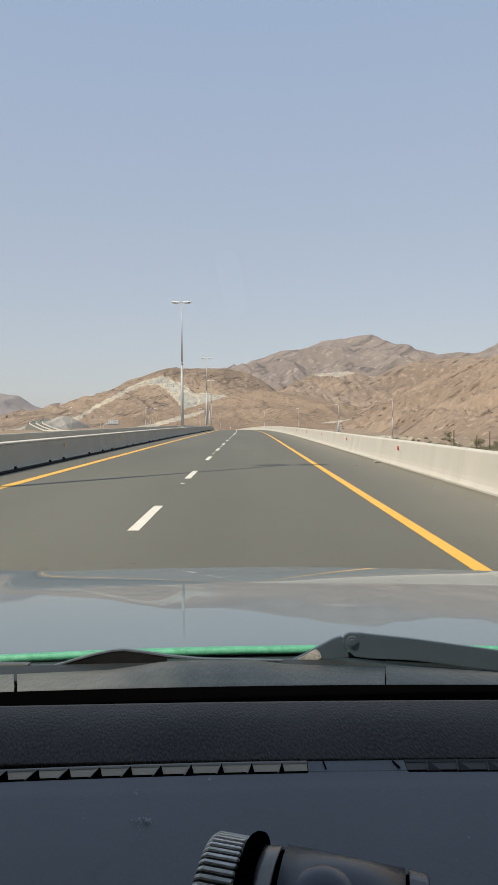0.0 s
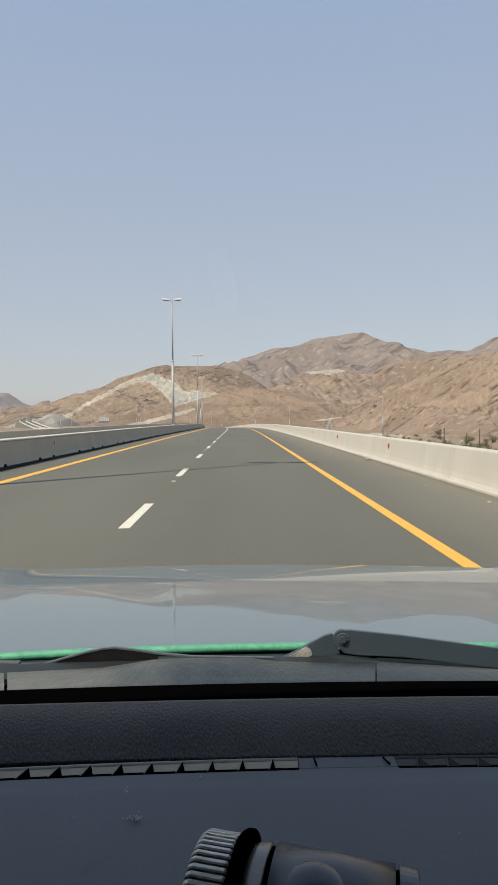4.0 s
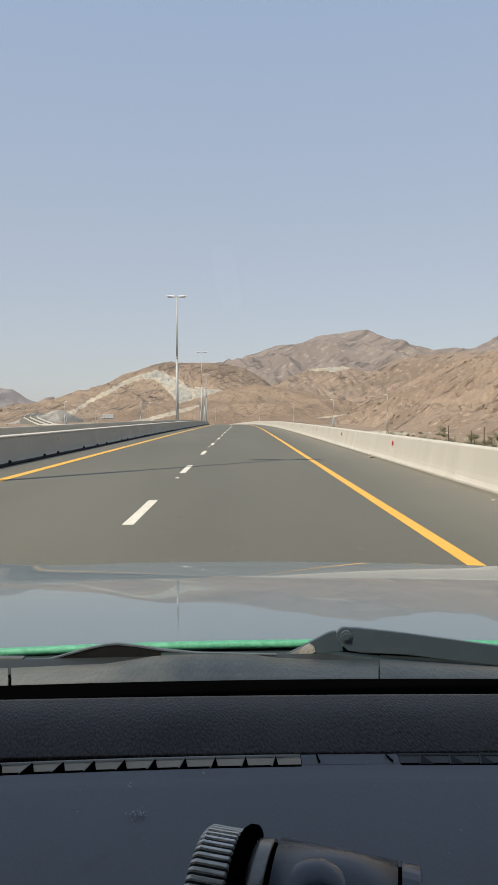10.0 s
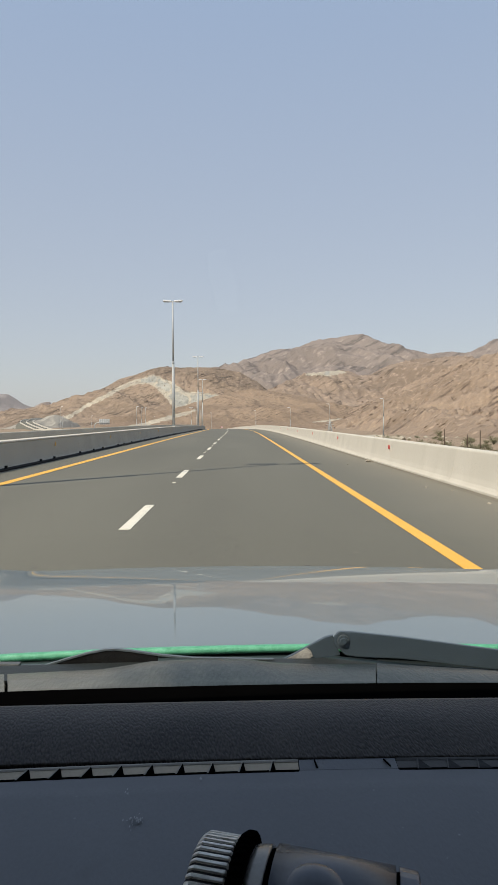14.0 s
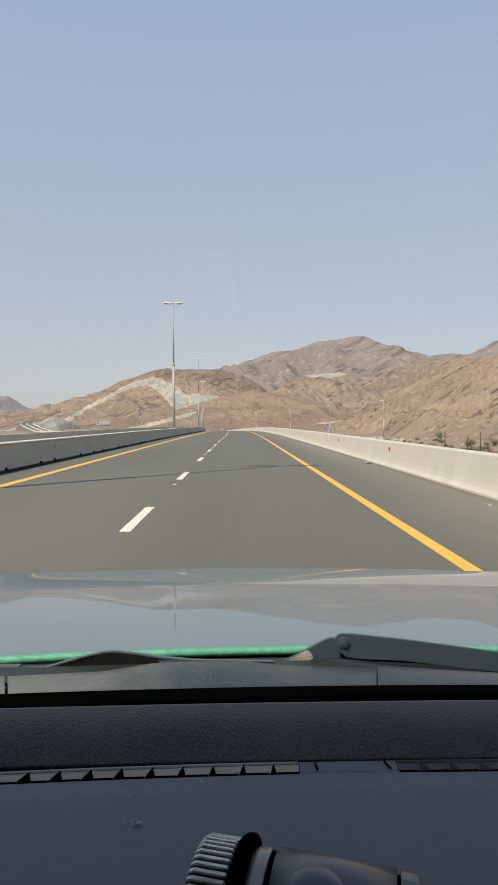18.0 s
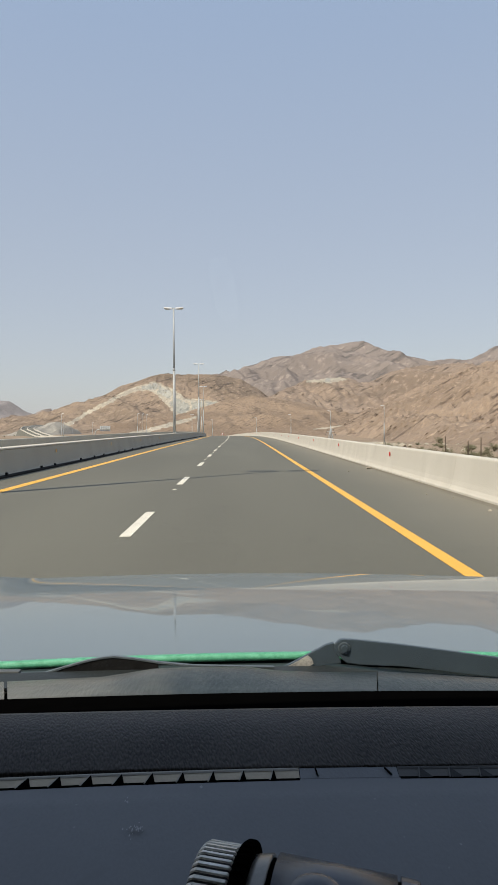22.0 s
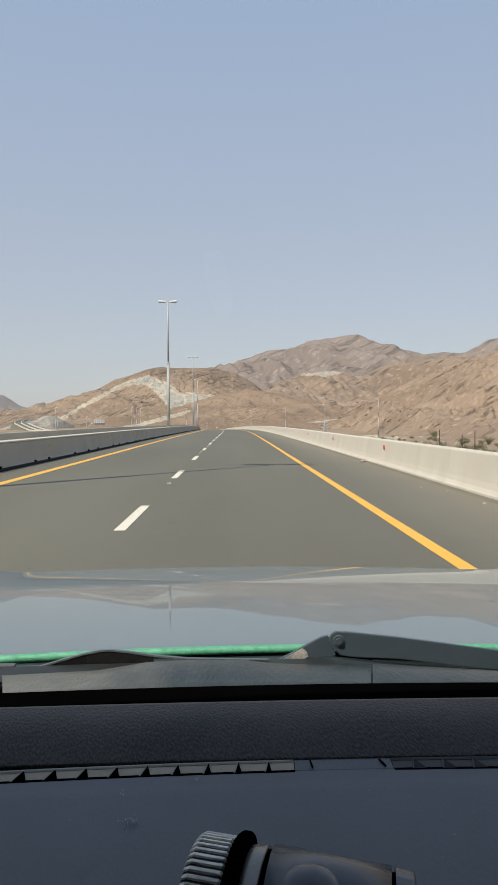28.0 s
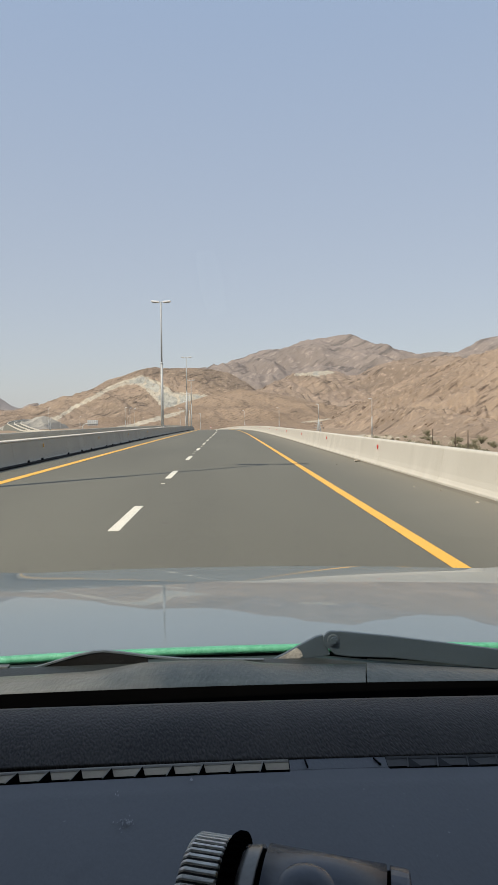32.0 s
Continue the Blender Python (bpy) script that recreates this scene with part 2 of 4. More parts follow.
paint = surface("grey car paint", (0.136, 0.170, 0.182), (0.163, 0.199, 0.211), 3, 0.5, 0.0, 0.0, 300, coat=0.72, shine=0.2)
green_rubber = surface("green rubber", (0.045, 0.25, 0.135), (0.15, 0.47, 0.29), 110, 0.5, 0, 0.35, 420, spread=0.35)
trim_grey = surface("grey trim plastic", (0.017, 0.025, 0.027), (0.046, 0.057, 0.059), 14, 0.32, 0, 0.24, 150, shine=0.26, stretch=(2.0, 0.45, 0.7))
# Dusty tone that also paints the highlight on the cowl's left hump.
overlaid(trim_grey, (0.21, 0.20, 0.16), -0.22, -0.04, 0.50, 0.0, 26, 0.22)
tray_grey = surface("dusty black plastic", (0.012, 0.016, 0.016), (0.024, 0.029, 0.028), 20, 0.6, 0, 0.15, 250)
wiper_edge = surface("rubbed black metal", (0.060, 0.074, 0.082), (0.11, 0.13, 0.14), 60, 0.28, 0, 0.1, 300)
wiper_worn = surface("bare worn metal", (0.12, 0.125, 0.125), (0.56, 0.52, 0.45), 45, 0.4, 0.2, 0.1, 300, spread=0.3)
scuff_pale = surface("pale scuffed plastic", (0.27, 0.27, 0.275), (0.42, 0.42, 0.42), 200, 0.7, 0, 0.0)
groove_shade = surface("black moulded plastic", (0.13, 0.126, 0.118), (0.21, 0.203, 0.19), 40, 0.45, 0, 0.0, shine=0.3)
# Paler grey for vent edges: their rim light is put into the colour.
vent_highlight_grey = surface("rubbed vent edge", (0.26, 0.24, 0.20), (0.36, 0.335, 0.285), 40, 0.6, 0, 0.0)
trim_pale = surface("pale rubber lip", (0.070, 0.076, 0.076), (0.105, 0.111, 0.109), 20, 0.5)
wiper_black = surface("satin black metal", (0.036, 0.050, 0.062), (0.058, 0.078, 0.092), 14, 0.40, 0, 0.1, 300)
dash_smooth = surface("slate dashboard plastic", (0.122, 0.127, 0.135), (0.153, 0.159, 0.168), 9, 0.55, 0, 0.22, 520, stretch=(1, 0.45, 1), speck=((160, 0.745, (0.26, 0.26, 0.26)), (22, 0.70, (0.128, 0.132, 0.14))))
dash_leather = wrinkled("grained dashboard vinyl", (0.026, 0.0215, 0.0180), (0.068, 0.0570, 0.0478))
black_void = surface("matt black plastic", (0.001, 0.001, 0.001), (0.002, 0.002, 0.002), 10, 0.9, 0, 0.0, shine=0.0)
vent_dark = surface("dark vent plastic", (0.085, 0.082, 0.078), (0.11, 0.106, 0.10), 30, 0.7, 0, 0.1, 400, shine=0.3)
vent_grey = surface("vent plastic", (0.38, 0.325, 0.245), (0.50, 0.43, 0.325), 30, 0.8, 0, 0.1, 400, shine=0.2)
knob_metal = surface("worn silver plastic", (0.50, 0.47, 0.405), (0.97, 0.93, 0.83), 150, 0.30, 0.3, 0.2, 700, spread=0.34, stretch=(0.35, 1, 1))
mount_black = surface("glossy black plastic", (0.060, 0.068, 0.086), (0.085, 0.096, 0.118), 20, 0.27, 0, 0.03, 400, shine=0.5)
collar_bronze = surface("smoky chrome plastic", (0.19, 0.178, 0.16), (0.28, 0.262, 0.235), 30, 0.22, 0.4, 0.03, 400)
lining = surface("grey headlining", (0.16, 0.155, 0.145), (0.22, 0.215, 0.20), 10, 0.95)
tyre_rubber = surface("tyre rubber", (0.015, 0.015, 0.015), (0.03, 0.03, 0.03), 10, 0.85)


def clear_glass(name, tint):
    m = bpy.data.materials.new(name)
    m.use_nodes = True
    n, link = m.node_tree.nodes, m.node_tree.links.new
    n.remove(n["Principled BSDF"])
    clear, gloss, mix, fres = (n.new("ShaderNode" + k) for k in ("BsdfTransparent", "BsdfGlossy", "MixShader", "Fresnel"))
    clear.inputs["Color"].default_value = tint
    gloss.inputs["Roughness"].default_value, fres.inputs["IOR"].default_value = 0.02, 1.45
    link(fres.outputs["Fac"], mix.inputs["Fac"])
    link(clear.outputs["BSDF"], mix.inputs[1])
    link(gloss.outputs["BSDF"], mix.inputs[2])
    link(mix.outputs["Shader"], n["Material Output"].inputs["Surface"])
    return m


glass = clear_glass("windscreen glass", (0.985, 0.995, 0.99, 1))
# Dark glass for windows out of view, added to dim light on the dashboard.
dimming_glass = clear_glass("tinted window glass", (0.42, 0.44, 0.44, 1))
outer = bpy.data.materials.new("outer glass")
outer.use_nodes = True
outer_clear = outer.node_tree.nodes.new("ShaderNodeBsdfTransparent")
outer.node_tree.links.new(outer_clear.outputs["BSDF"], outer.node_tree.nodes["Material Output"].inputs["Surface"])


# ---- mesh helpers ----
def part(name, bm, material, parent=None, label="", smooth=False):
    mesh = bpy.data.meshes.new(name)
    if isinstance(bm, tuple):
        mesh.from_pydata(bm[0], [], bm[1])
    else:
        bm.normal_update()
        bm.to_mesh(mesh)
        bm.free()
    for m in material if isinstance(material, (list, tuple)) else [material]:
        mesh.materials.append(m)
    if smooth:
        mesh.polygons.foreach_set("use_smooth", [True] * len(mesh.polygons))
    mesh.update()
    ob = new(name, mesh)
    ob.parent = parent
    if label:
        tagged(ob, label)
    return ob


def again(ob, m, parent=None):
    """A further piece on the same mesh."""
    o = new(ob.name.split(".")[0], ob.data)
    o.parent = parent or ob.parent
    o.matrix_local = m
    return o


def empty(name, label, category, group="", kind="", m=None):
    ob = new(name)
    ob.empty_display_size = 0.2
    if m is not None:
        ob.matrix_world = m
    return tagged(ob, label, category, group, kind)


def box(size, at=(0, 0, 0), bevel=0.0, turn=None, bm=None):
    bm = bm or bmesh.new()
    made = bmesh.ops.create_cube(bm, size=1, matrix=Matrix.Translation(at) @ (turn or Matrix()) @ Matrix.Diagonal((*size, 1)))
    if bevel:
        edges = list({e for v in made["verts"] for e in v.link_edges})
        bmesh.ops.bevel(bm, geom=edges, offset=bevel, segments=2, affect="EDGES", profile=0.6)
    return bm


def tube(r1, r2, length, at=(0, 0, 0), turn=None, sides=16, bm=None):
    """A cone or cylinder along z, standing on its base point."""
    bm = bm or bmesh.new()
    m = Matrix.Translation(at) @ (turn or Matrix()) @ Matrix.Translation((0, 0, length / 2))
    bmesh.ops.create_cone(bm, cap_ends=True, segments=sides, radius1=r1, radius2=r2, depth=length, matrix=m)
    return bm


def plate(points, depth, bevel=0.0, plane=None):
    """An outline in x and z, made solid along y, from 0 back to depth."""
    bm = bmesh.new()
    front = [bm.verts.new((x, 0, z)) for x, z in points]
    face = bm.faces.new(front)
    out = bmesh.ops.extrude_face_region(bm, geom=[face])
    moved = [v for v in out["geom"] if isinstance(v, bmesh.types.BMVert)]
    bmesh.ops.translate(bm, vec=(0, depth, 0), verts=moved)
    bmesh.ops.recalc_face_normals(bm, faces=bm.faces)
    if bevel:
        bmesh.ops.bevel(bm, geom=list(bm.edges), offset=bevel, segments=2, affect="EDGES", profile=0.6)
    if plane:
        bm.transform(plane)
    return bm


def sweep(profile, stations, closed=True):
    """A solid whose section is the profile (x, z), set at stations (dx, y, dz)."""
    verts, faces, k = [], [], len(profile)
    for dx, y, dz in stations:
        verts += [(x + dx, y, z + dz) for x, z in profile]
    for i in range(len(stations) - 1):
        for j in range(k if closed else k - 1):
            a, b = i * k + j, i * k + (j + 1) % k
            faces.append((a, b, b + k, a + k))
    if closed:
        faces.append(tuple(reversed(range(k))))
        faces.append(tuple(range(len(verts) - k, len(verts))))
    return verts, faces


def writing(text, size, at_matrix, material, parent, name="lettering"):
    curve = bpy.data.curves.new(name, "FONT")
    curve.body, curve.size, curve.extrude, curve.align_x = text, size, 0.004, "LEFT"
    temp = bpy.data.objects.new("temp", curve)
    mesh = bpy.data.meshes.new_from_object(temp)
    bpy.data.objects.remove(temp)
    mesh.materials.clear()
    mesh.materials.append(material)
    ob = new(name, mesh)
    ob.parent = parent
    ob.matrix_local = at_matrix
    return ob


# ---- line of the road ----
START, END = -560.0, 470.0


def bend(y):
    return 0.0 if y < 70 else -((y - 70) ** 2) / 5600


def crest(y):
    return 0.0 if y < 40 else -((y - 40) ** 2) / 23000


def stations(y0, y1, step):
    n = max(1, int(round((y1 - y0) / step)))
    return [(bend(y), y, crest(y)) for y in (y0 + (y1 - y0) * i / n for i in range(n + 1))]


def on_road(x, y, z=0.0):
    slope = math.degrees(math.atan((crest(y + 1) - crest(y - 1)) / 2))
    turn = math.degrees(math.atan((bend(y - 1) - bend(y + 1)) / 2))
    return pose(x + bend(y), y, z + crest(y), slope, 0, turn)


# ---- ground, road and markings ----
GROUND = -6.0


def ground_sheet():
    xs = [-4500, -3000, -2000, -1300, -900] + list(range(-700, 701, 35)) + [900, 1300, 2000, 3000, 4500]
    ys = [-3000, -1800, -1100] + list(range(-800, 1501, 40)) + [1800, 2300, 3000, 4000, 4800]
    verts, faces = [], []
    for y in ys:
        for x in xs:
            wave = 0.8 * noise.fractal(Vector((x * 0.008, y * 0.008, 3)), 1, 2, 4)
            verts.append((x, y, GROUND - 0.8 + wave))
    w = len(xs)
    for j in range(len(ys) - 1):
        for i in range(w - 1):
            faces.append((j * w + i, j * w + i + 1, (j + 1) * w + i + 1, (j + 1) * w + i))
    return tagged(part("ground", (verts, faces), sand, smooth=True), "dry sandy gravel plain of the valley floor", "ground", kind="structure")


ground_sheet()

road_profile = [(-19.4, 0.0), (5.35, 0.0), (5.35, -0.9), (14.0, -7.5), (-28.0, -7.5), (-19.4, -0.9)]
road = tagged(part("road", sweep(road_profile, stations(START, END, 8)), asphalt), "worn grey asphalt motorway carriageway on an embankment", "road", kind="structure")


def stripe(name, x, width, y0, y1, material, label, parent, step=8.0):
    profile = [(x - width / 2, 0.001), (x + width / 2, 0.001), (x + width / 2, 0.006), (x - width / 2, 0.006)]
    return part(name, sweep(profile, stations(y0, y1, step)), material, parent, label)


markings = empty("road_marking", "yellow edge lines and broken white lane line painted on asphalt", "road marking", kind="structure")
stripe("edge_line", 2.178, 0.165, -330, END, yellow_line, "yellow edge line", markings)
stripe("edge_line", -5.33, 0.25, START, END, yellow_line, "yellow edge line", markings)
stripe("edge_line", -10.4, 0.19, START, END, yellow_line, "yellow edge line", markings)
dash = part("lane_dash", box((0.148, 2.55, 0.006), (0, 0, 0.004)), white_line, markings)
dash.matrix_local = on_road(-1.48, 10.05)
for i in range(-68, 55):
    if i:
        again(dash, on_road(-1.48, 10.05 + 8.0 * i))
for i in range(-20, 50):
    again(dash, on_road(-14.2, 6 + 8.0 * i))

# worn white studs between the lane dashes
stud = part("road_stud", box((0.085, 0.085, 0.014), (0, 0, 0.007), 0.004), white_line, markings, "worn white road stud")
stud.matrix_local = on_road(-1.47, 15.4)
r = random.Random(21)
for i in range(-40, 30):
    for spot in (3.6, 5.0, 6.3):
        if i not in (-1, 0) and r.random() < 0.22:
            again(stud, on_road(-1.48 + r.uniform(-0.03, 0.03), 8.8 + 8.0 * i + spot))

# hard shoulder, dustier towards the barrier
tagged(part("hard_shoulder", sweep([(2.18, 0.0), (4.48, 0.0), (4.48, 0.003), (2.18, 0.003)], stations(-315, END, 8)), shoulder_asphalt), "dusty paler asphalt hard shoulder beside the barrier", "road", kind="structure")

# ---- concrete barriers ----
SEG = 6.0
half_shape = [(0, 0), (0.003, 0.05), (0.03, 0.085), (0.062, 0.14), (0.095, 0.25), (0.128, 0.42), (0.16, 0.62), (0.178, 0.745), (0.188, 0.765), (0.206, 0.778), (0.225, 0.78)]
shape = half_shape + [(0.64 - x, z) for x, z in reversed(half_shape)]


def barrier(name, x, side, y0, y1, material, label, height=0.78):
    thing = empty(name, label, "crash barrier", kind="structure")
    prof = [(side * px, pz * height / 0.78) for px, pz in shape]
    if side < 0:
        prof.reverse()
    bm_seg = sweep(prof, [(0, 0.006, 0), (0, SEG / 2, 0), (0, SEG - 0.006, 0)])
    first, y = None, y0
    while y < y1:
        if first is None:
            first = part("barrier_segment", bm_seg, material, thing)
            first.matrix_local = on_road(x, y)
        else:
            again(first, on_road(x, y))
        y += SEG
    return thing


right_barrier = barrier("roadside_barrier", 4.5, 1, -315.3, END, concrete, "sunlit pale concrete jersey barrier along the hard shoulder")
left_barrier = barrier("median_barrier", -6.72, -1, START, END, shade_grey_concrete, "concrete jersey barrier along the median, shade put into its grey colour")
far_barrier = barrier("median_barrier", -8.75, -1, -250, END, shade_grey_concrete, "concrete jersey barrier of the opposite carriageway, shade put into its grey colour", 0.98)

marker = part("reflector", plate([(-0.045, -0.06), (0.045, -0.06), (0.05, 0.0), (0.03, 0.07), (-0.03, 0.07)], 0.03, 0.006, pose(0, 0, 0, 0, 0, -90)), red_glass, right_barrier, "red reflector")
marker.matrix_local = on_road(4.60, 21.0, 0.55)
for i in range(-5, 34):
    if i:
        again(marker, on_road(4.60, 21.0 + 10.9 * i, 0.55))
amber = part("reflector", plate([(-0.045, -0.06), (0.045, -0.06), (0.05, 0.0), (0.03, 0.07), (-0.03, 0.07)], 0.03, 0.006, pose(0, 0, 0, 0, 0, 90)), amber_glass, left_barrier, "amber reflector")
amber.matrix_local = on_road(-6.80, 25.5, 0.56)
for i in range(-5, 34):
    if i:
        again(amber, on_road(-6.80, 25.5 + 10.9 * i, 0.56))

# Added strip whose pale colour stands for sun on the barrier's top.
coping = part("coping", sweep([(-6.915, 0.775), (-6.885, 0.785), (-6.885, 0.812), (-6.895, 0.824), (-7.39, 0.824), (-7.40, 0.812), (-7.40, 0.775)][::-1], stations(START, END, 8)), concrete, left_barrier, "pale strip standing for the sunlit barrier top")
tagged(part("shoulder_dust", sweep([(4.33, 0.002), (4.52, 0.002), (4.52, 0.012), (4.33, 0.004)], stations(-250, END, 6)), dust_tan), "thin drift of tan dust along the foot of the barrier", "dust", kind="structure")
# black strip with brackets along the foot of the median barrier
drain = empty("drain_channel", "black strip with brackets at the foot of the median barrier", "drain", kind="structure")
part("channel", sweep([(-6.70, 0.0), (-6.58, 0.0), (-6.58, 0.04), (-6.60, 0.06), (-6.64, 0.075), (-6.70, 0.075)], stations(-60, 300, 6)), tar, drain)
bracket = part("bracket", box((0.07, 0.09, 0.08), (0, 0, 0.11), 0.012), tar, drain)
bracket.matrix_local = on_road(-6.62, 19.5)
for i in range(1, 40):
    again(bracket, on_road(-6.62, 19.5 + 2.9 * i + 0.7 * math.sin(i * 2.3)))

median = tagged(part("median_kerb", sweep([(-7.35, 0.0), (-8.76, 0.0), (-8.76, 0.12), (-7.35, 0.12)], stations(START, END, 8)), concrete), "pale concrete strip between the median barriers", "kerb", kind="structure")


# ---- lamp posts ----
def lamp_post(height, arms, label):
    post = empty("street_lamp", label, "street lamp", "lamps along the motorway")
    mid = height * 0.53
    part("plinth", box((0.42, 0.7, 0.86), (0, 0, 0.43), 0.03), shade_grey_concrete, post, "concrete plinth")
    part("base_plate", box((0.42, 0.42, 0.04), (0, 0, 0.88), 0.008), steel, post)
    part("lower_pole", tube(0.17, 0.14, mid - 0.9, (0, 0, 0.9), sides=12), steel, post, smooth=True)
    part("collar", tube(0.16, 0.115, 0.25, (0, 0, mid), sides=12), steel, post, smooth=True)
    part("upper_pole", tube(0.10, 0.07, height - mid - 0.25, (0, 0, mid + 0.25), sides=12), steel, post, smooth=True)
    part("access_door", box((0.10, 0.02, 0.5), (0, -0.15, 1.5), 0.004), steel, post)
    part("cross_arm", box((0.7 if arms == 2 else 0.6, 0.07, 0.07), (0 if arms == 2 else -0.28, 0, height + 0.02), 0.02), steel, post)
    for s in ((-1, 1) if arms == 2 else (-1,)):
        bm = box((0.95, 0.42, 0.17), (s * 0.66, 0, height + 0.06), 0.05, pose(0, 0, 0, 0, s * -5, 0))
        head = part("lamp_head", bm, lamp_white, post, "white lamp head", smooth=False)
        part("lens", box((0.6, 0.30, 0.05), (s * 0.7, 0, height - 0.06), 0.015), steel, head)
    return post


lamp = lamp_post(15.3, 2, "tall galvanised double-headed lamp post standing on the median")
lamp.matrix_basis = on_road(-7.58, 80)
for i, y in enumerate((-450, -384, -318, -252, -186, -120, -54, 12.6, 145, 212, 279, 346, 413)):
    copy_thing(lamp, on_road(-7.58, y))

side_lamp = lamp_post(12.0, 1, "slender galvanised single-headed lamp post beside the slip road")
side_lamp["group"] = "lamps along the slip road"
side_lamp.matrix_basis = pose(44.5, 210, GROUND + 1.8, 0, 0, 10)
for x, y, z in ((34.6, 260, 1.4), (23.3, 310, 1.0), (9.0, 362, 0.6), (-17, 430, 0.2)):
    copy_thing(side_lamp, pose(x, y, GROUND + z, 0, 0, 8))
for x, y, h in ((-57, 383, 1.28), (-56.8, 400, 1.28), (-56, 412, 1.28), (-101, 390, 1.3)):
    far_lamp = copy_thing(side_lamp, pose(x, y, GROUND, 0, 0, 190))
    far_lamp.scale = (1, 1, h)
for x, y in ((-150, 585), (-93, 640), (-89, 720), (-97, 800), (-170, 700), (-120, 560)):
    copy_thing(side_lamp, pose(x, y, GROUND, 0, 0, 190))


# ---- mountains ----
FIELDS = {}


def mountain(name, label, dist, depth, crestline, material, seed, grain, nx, ny, amp, scar=None, crag=0.0, lower=0.0, strata=None):
    """A ridge whose crest has the given bearings and rises (tangents from the road), with spurs and gullies down its face."""
    a0, a1 = crestline[0][0], crestline[-1][0]
    bearings, rises = [p[0] for p in crestline], [p[1] for p in crestline]
    base = GROUND - 4
    verts, faces, marks = [], [], []
    for j in range(ny):
        t = 1.45 * j / (ny - 1)
        for i in range(nx):
            a = a0 + (a1 - a0) * i / (nx - 1)
            top = EYE + (float(np.interp(a, bearings, rises)) - lower) * dist
            top = max(top, base)
            edge = min(1.0, (top - base) / (0.012 * dist))
            x, y = a * dist, dist - depth * (1 - t)
            s = t ** 1.15 if t < 1 else max(0.0, 1 - ((t - 1) / 0.5) ** 1.5)
            warp = noise.noise(Vector((x / grain * 0.4, y / grain * 0.4, seed + 9))) * grain * 0.5
            spur = noise.ridged_multi_fractal(Vector(((x + warp + 0.3 * y) / grain, y / (grain * 2.6), seed)), 0.9, 2.1, 6, 1.0, 2.0) - 0.9
            rough = noise.fractal(Vector((x / grain * 5, y / grain * 5, seed + 4)), 0.8, 2.0, 4)
            env = min(1.0, 4 * t) * (1 - 0.80 * max(0.0, 1 - abs(t - 1) * 3.2))
            z = base + (top - base) * s + edge * amp * (spur * env + 0.08 * rough * min(1.0, 3 * t))
            if crag:
                c = noise.ridged_multi_fractal(Vector(((x * 0.5 + y * 0.9) / (crag * 9), (x * 0.9 - y * 0.5) / (crag * 3), seed)), 0.7, 2.2, 5, 1.0, 2.0)
                z += edge * crag * (c - 0.8) * min(1.0, 3 * t)
            if strata:
                ledge, size = strata
                patch = min(1.0, max(0.0, 0.55 + 1.6 * noise.noise(Vector((x / size / 9, y / size / 9, seed + 2)))))
                band = noise.ridged_multi_fractal(Vector(((x * 0.60 - z * 1.1) / size, (x + y) / (size * 7), seed + 6)), 0.8, 2.2, 4, 1.0, 2.0)
                z += edge * ledge * patch * (band - 0.9) * min(1.0, 3 * t) * (1 - max(0.0, 1 - abs(t - 1) * 2.5))
            verts.append((x, y, z))
    for j in range(ny - 1):
        for i in range(nx - 1):
            q = (j * nx + i, j * nx + i + 1, (j + 1) * nx + i + 1, (j + 1) * nx + i)
            faces.append(q)
            hit = 0
            if scar:
                x, y, z = (sum(verts[k][c] for k in q) / 4 for c in range(3))
                p = Vector((x / y, (z - EYE) / y))
                wob = noise.noise(Vector((x / 25, y / 25, z / 12))) * 0.002
                for (ax, az, aw), (bx, bz, bw) in zip(scar, scar[1:]):
                    ab, ap = Vector((bx - ax, bz - az)), p - Vector((ax, az))
                    f = min(1.0, max(0.0, ap.dot(ab) / ab.length_squared))
                    wide = aw + (bw - aw) * f
                    if (ap - ab * f).length + wob < wide:
                        grey = noise.noise(Vector((x / 30, z / 22, seed)))
                        hit = 2 if wide > 0.0045 and (ap - ab * f).length < wide * (0.62 + 0.35 * grey) else 1
                        break
            marks.append(hit)
    FIELDS[name] = verts
    ob = part(name, (verts, faces), [material, scree, blasted], smooth=True)
    ob.data.polygons.foreach_set("material_index", marks)
    return tagged(ob, label, "mountain", kind="structure")


mountain("mountain_far", "bare mountain ridge with a broad summit, haze put into its grey-brown colour", 2700, 1100, [
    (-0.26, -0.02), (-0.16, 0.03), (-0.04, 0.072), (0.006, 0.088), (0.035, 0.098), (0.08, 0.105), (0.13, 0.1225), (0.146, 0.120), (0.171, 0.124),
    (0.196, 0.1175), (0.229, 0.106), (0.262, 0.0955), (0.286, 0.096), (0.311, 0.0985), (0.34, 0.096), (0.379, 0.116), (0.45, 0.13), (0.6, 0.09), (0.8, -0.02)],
    rock_far_hazed, 11, 330, 420, 150, 72, crag=3, lower=0.004, strata=(5, 60))
mountain("mountain_mid", "bare brown mountain flank with spurs and gullies", 1700, 800, [
    (-0.06, -0.02), (0.01, 0.030), (0.06, 0.056), (0.10, 0.064), (0.145, 0.068), (0.18, 0.062), (0.21, 0.074), (0.245, 0.083),
    (0.286, 0.088), (0.335, 0.086), (0.38, 0.095), (0.5, 0.11), (0.7, 0.05)],
    rock_mid, 23, 190, 420, 160, 42, [(0.10, 0.0665, 0.0015), (0.13, 0.0685, 0.005), (0.155, 0.069, 0.001)], crag=1.6, strata=(5.5, 26))
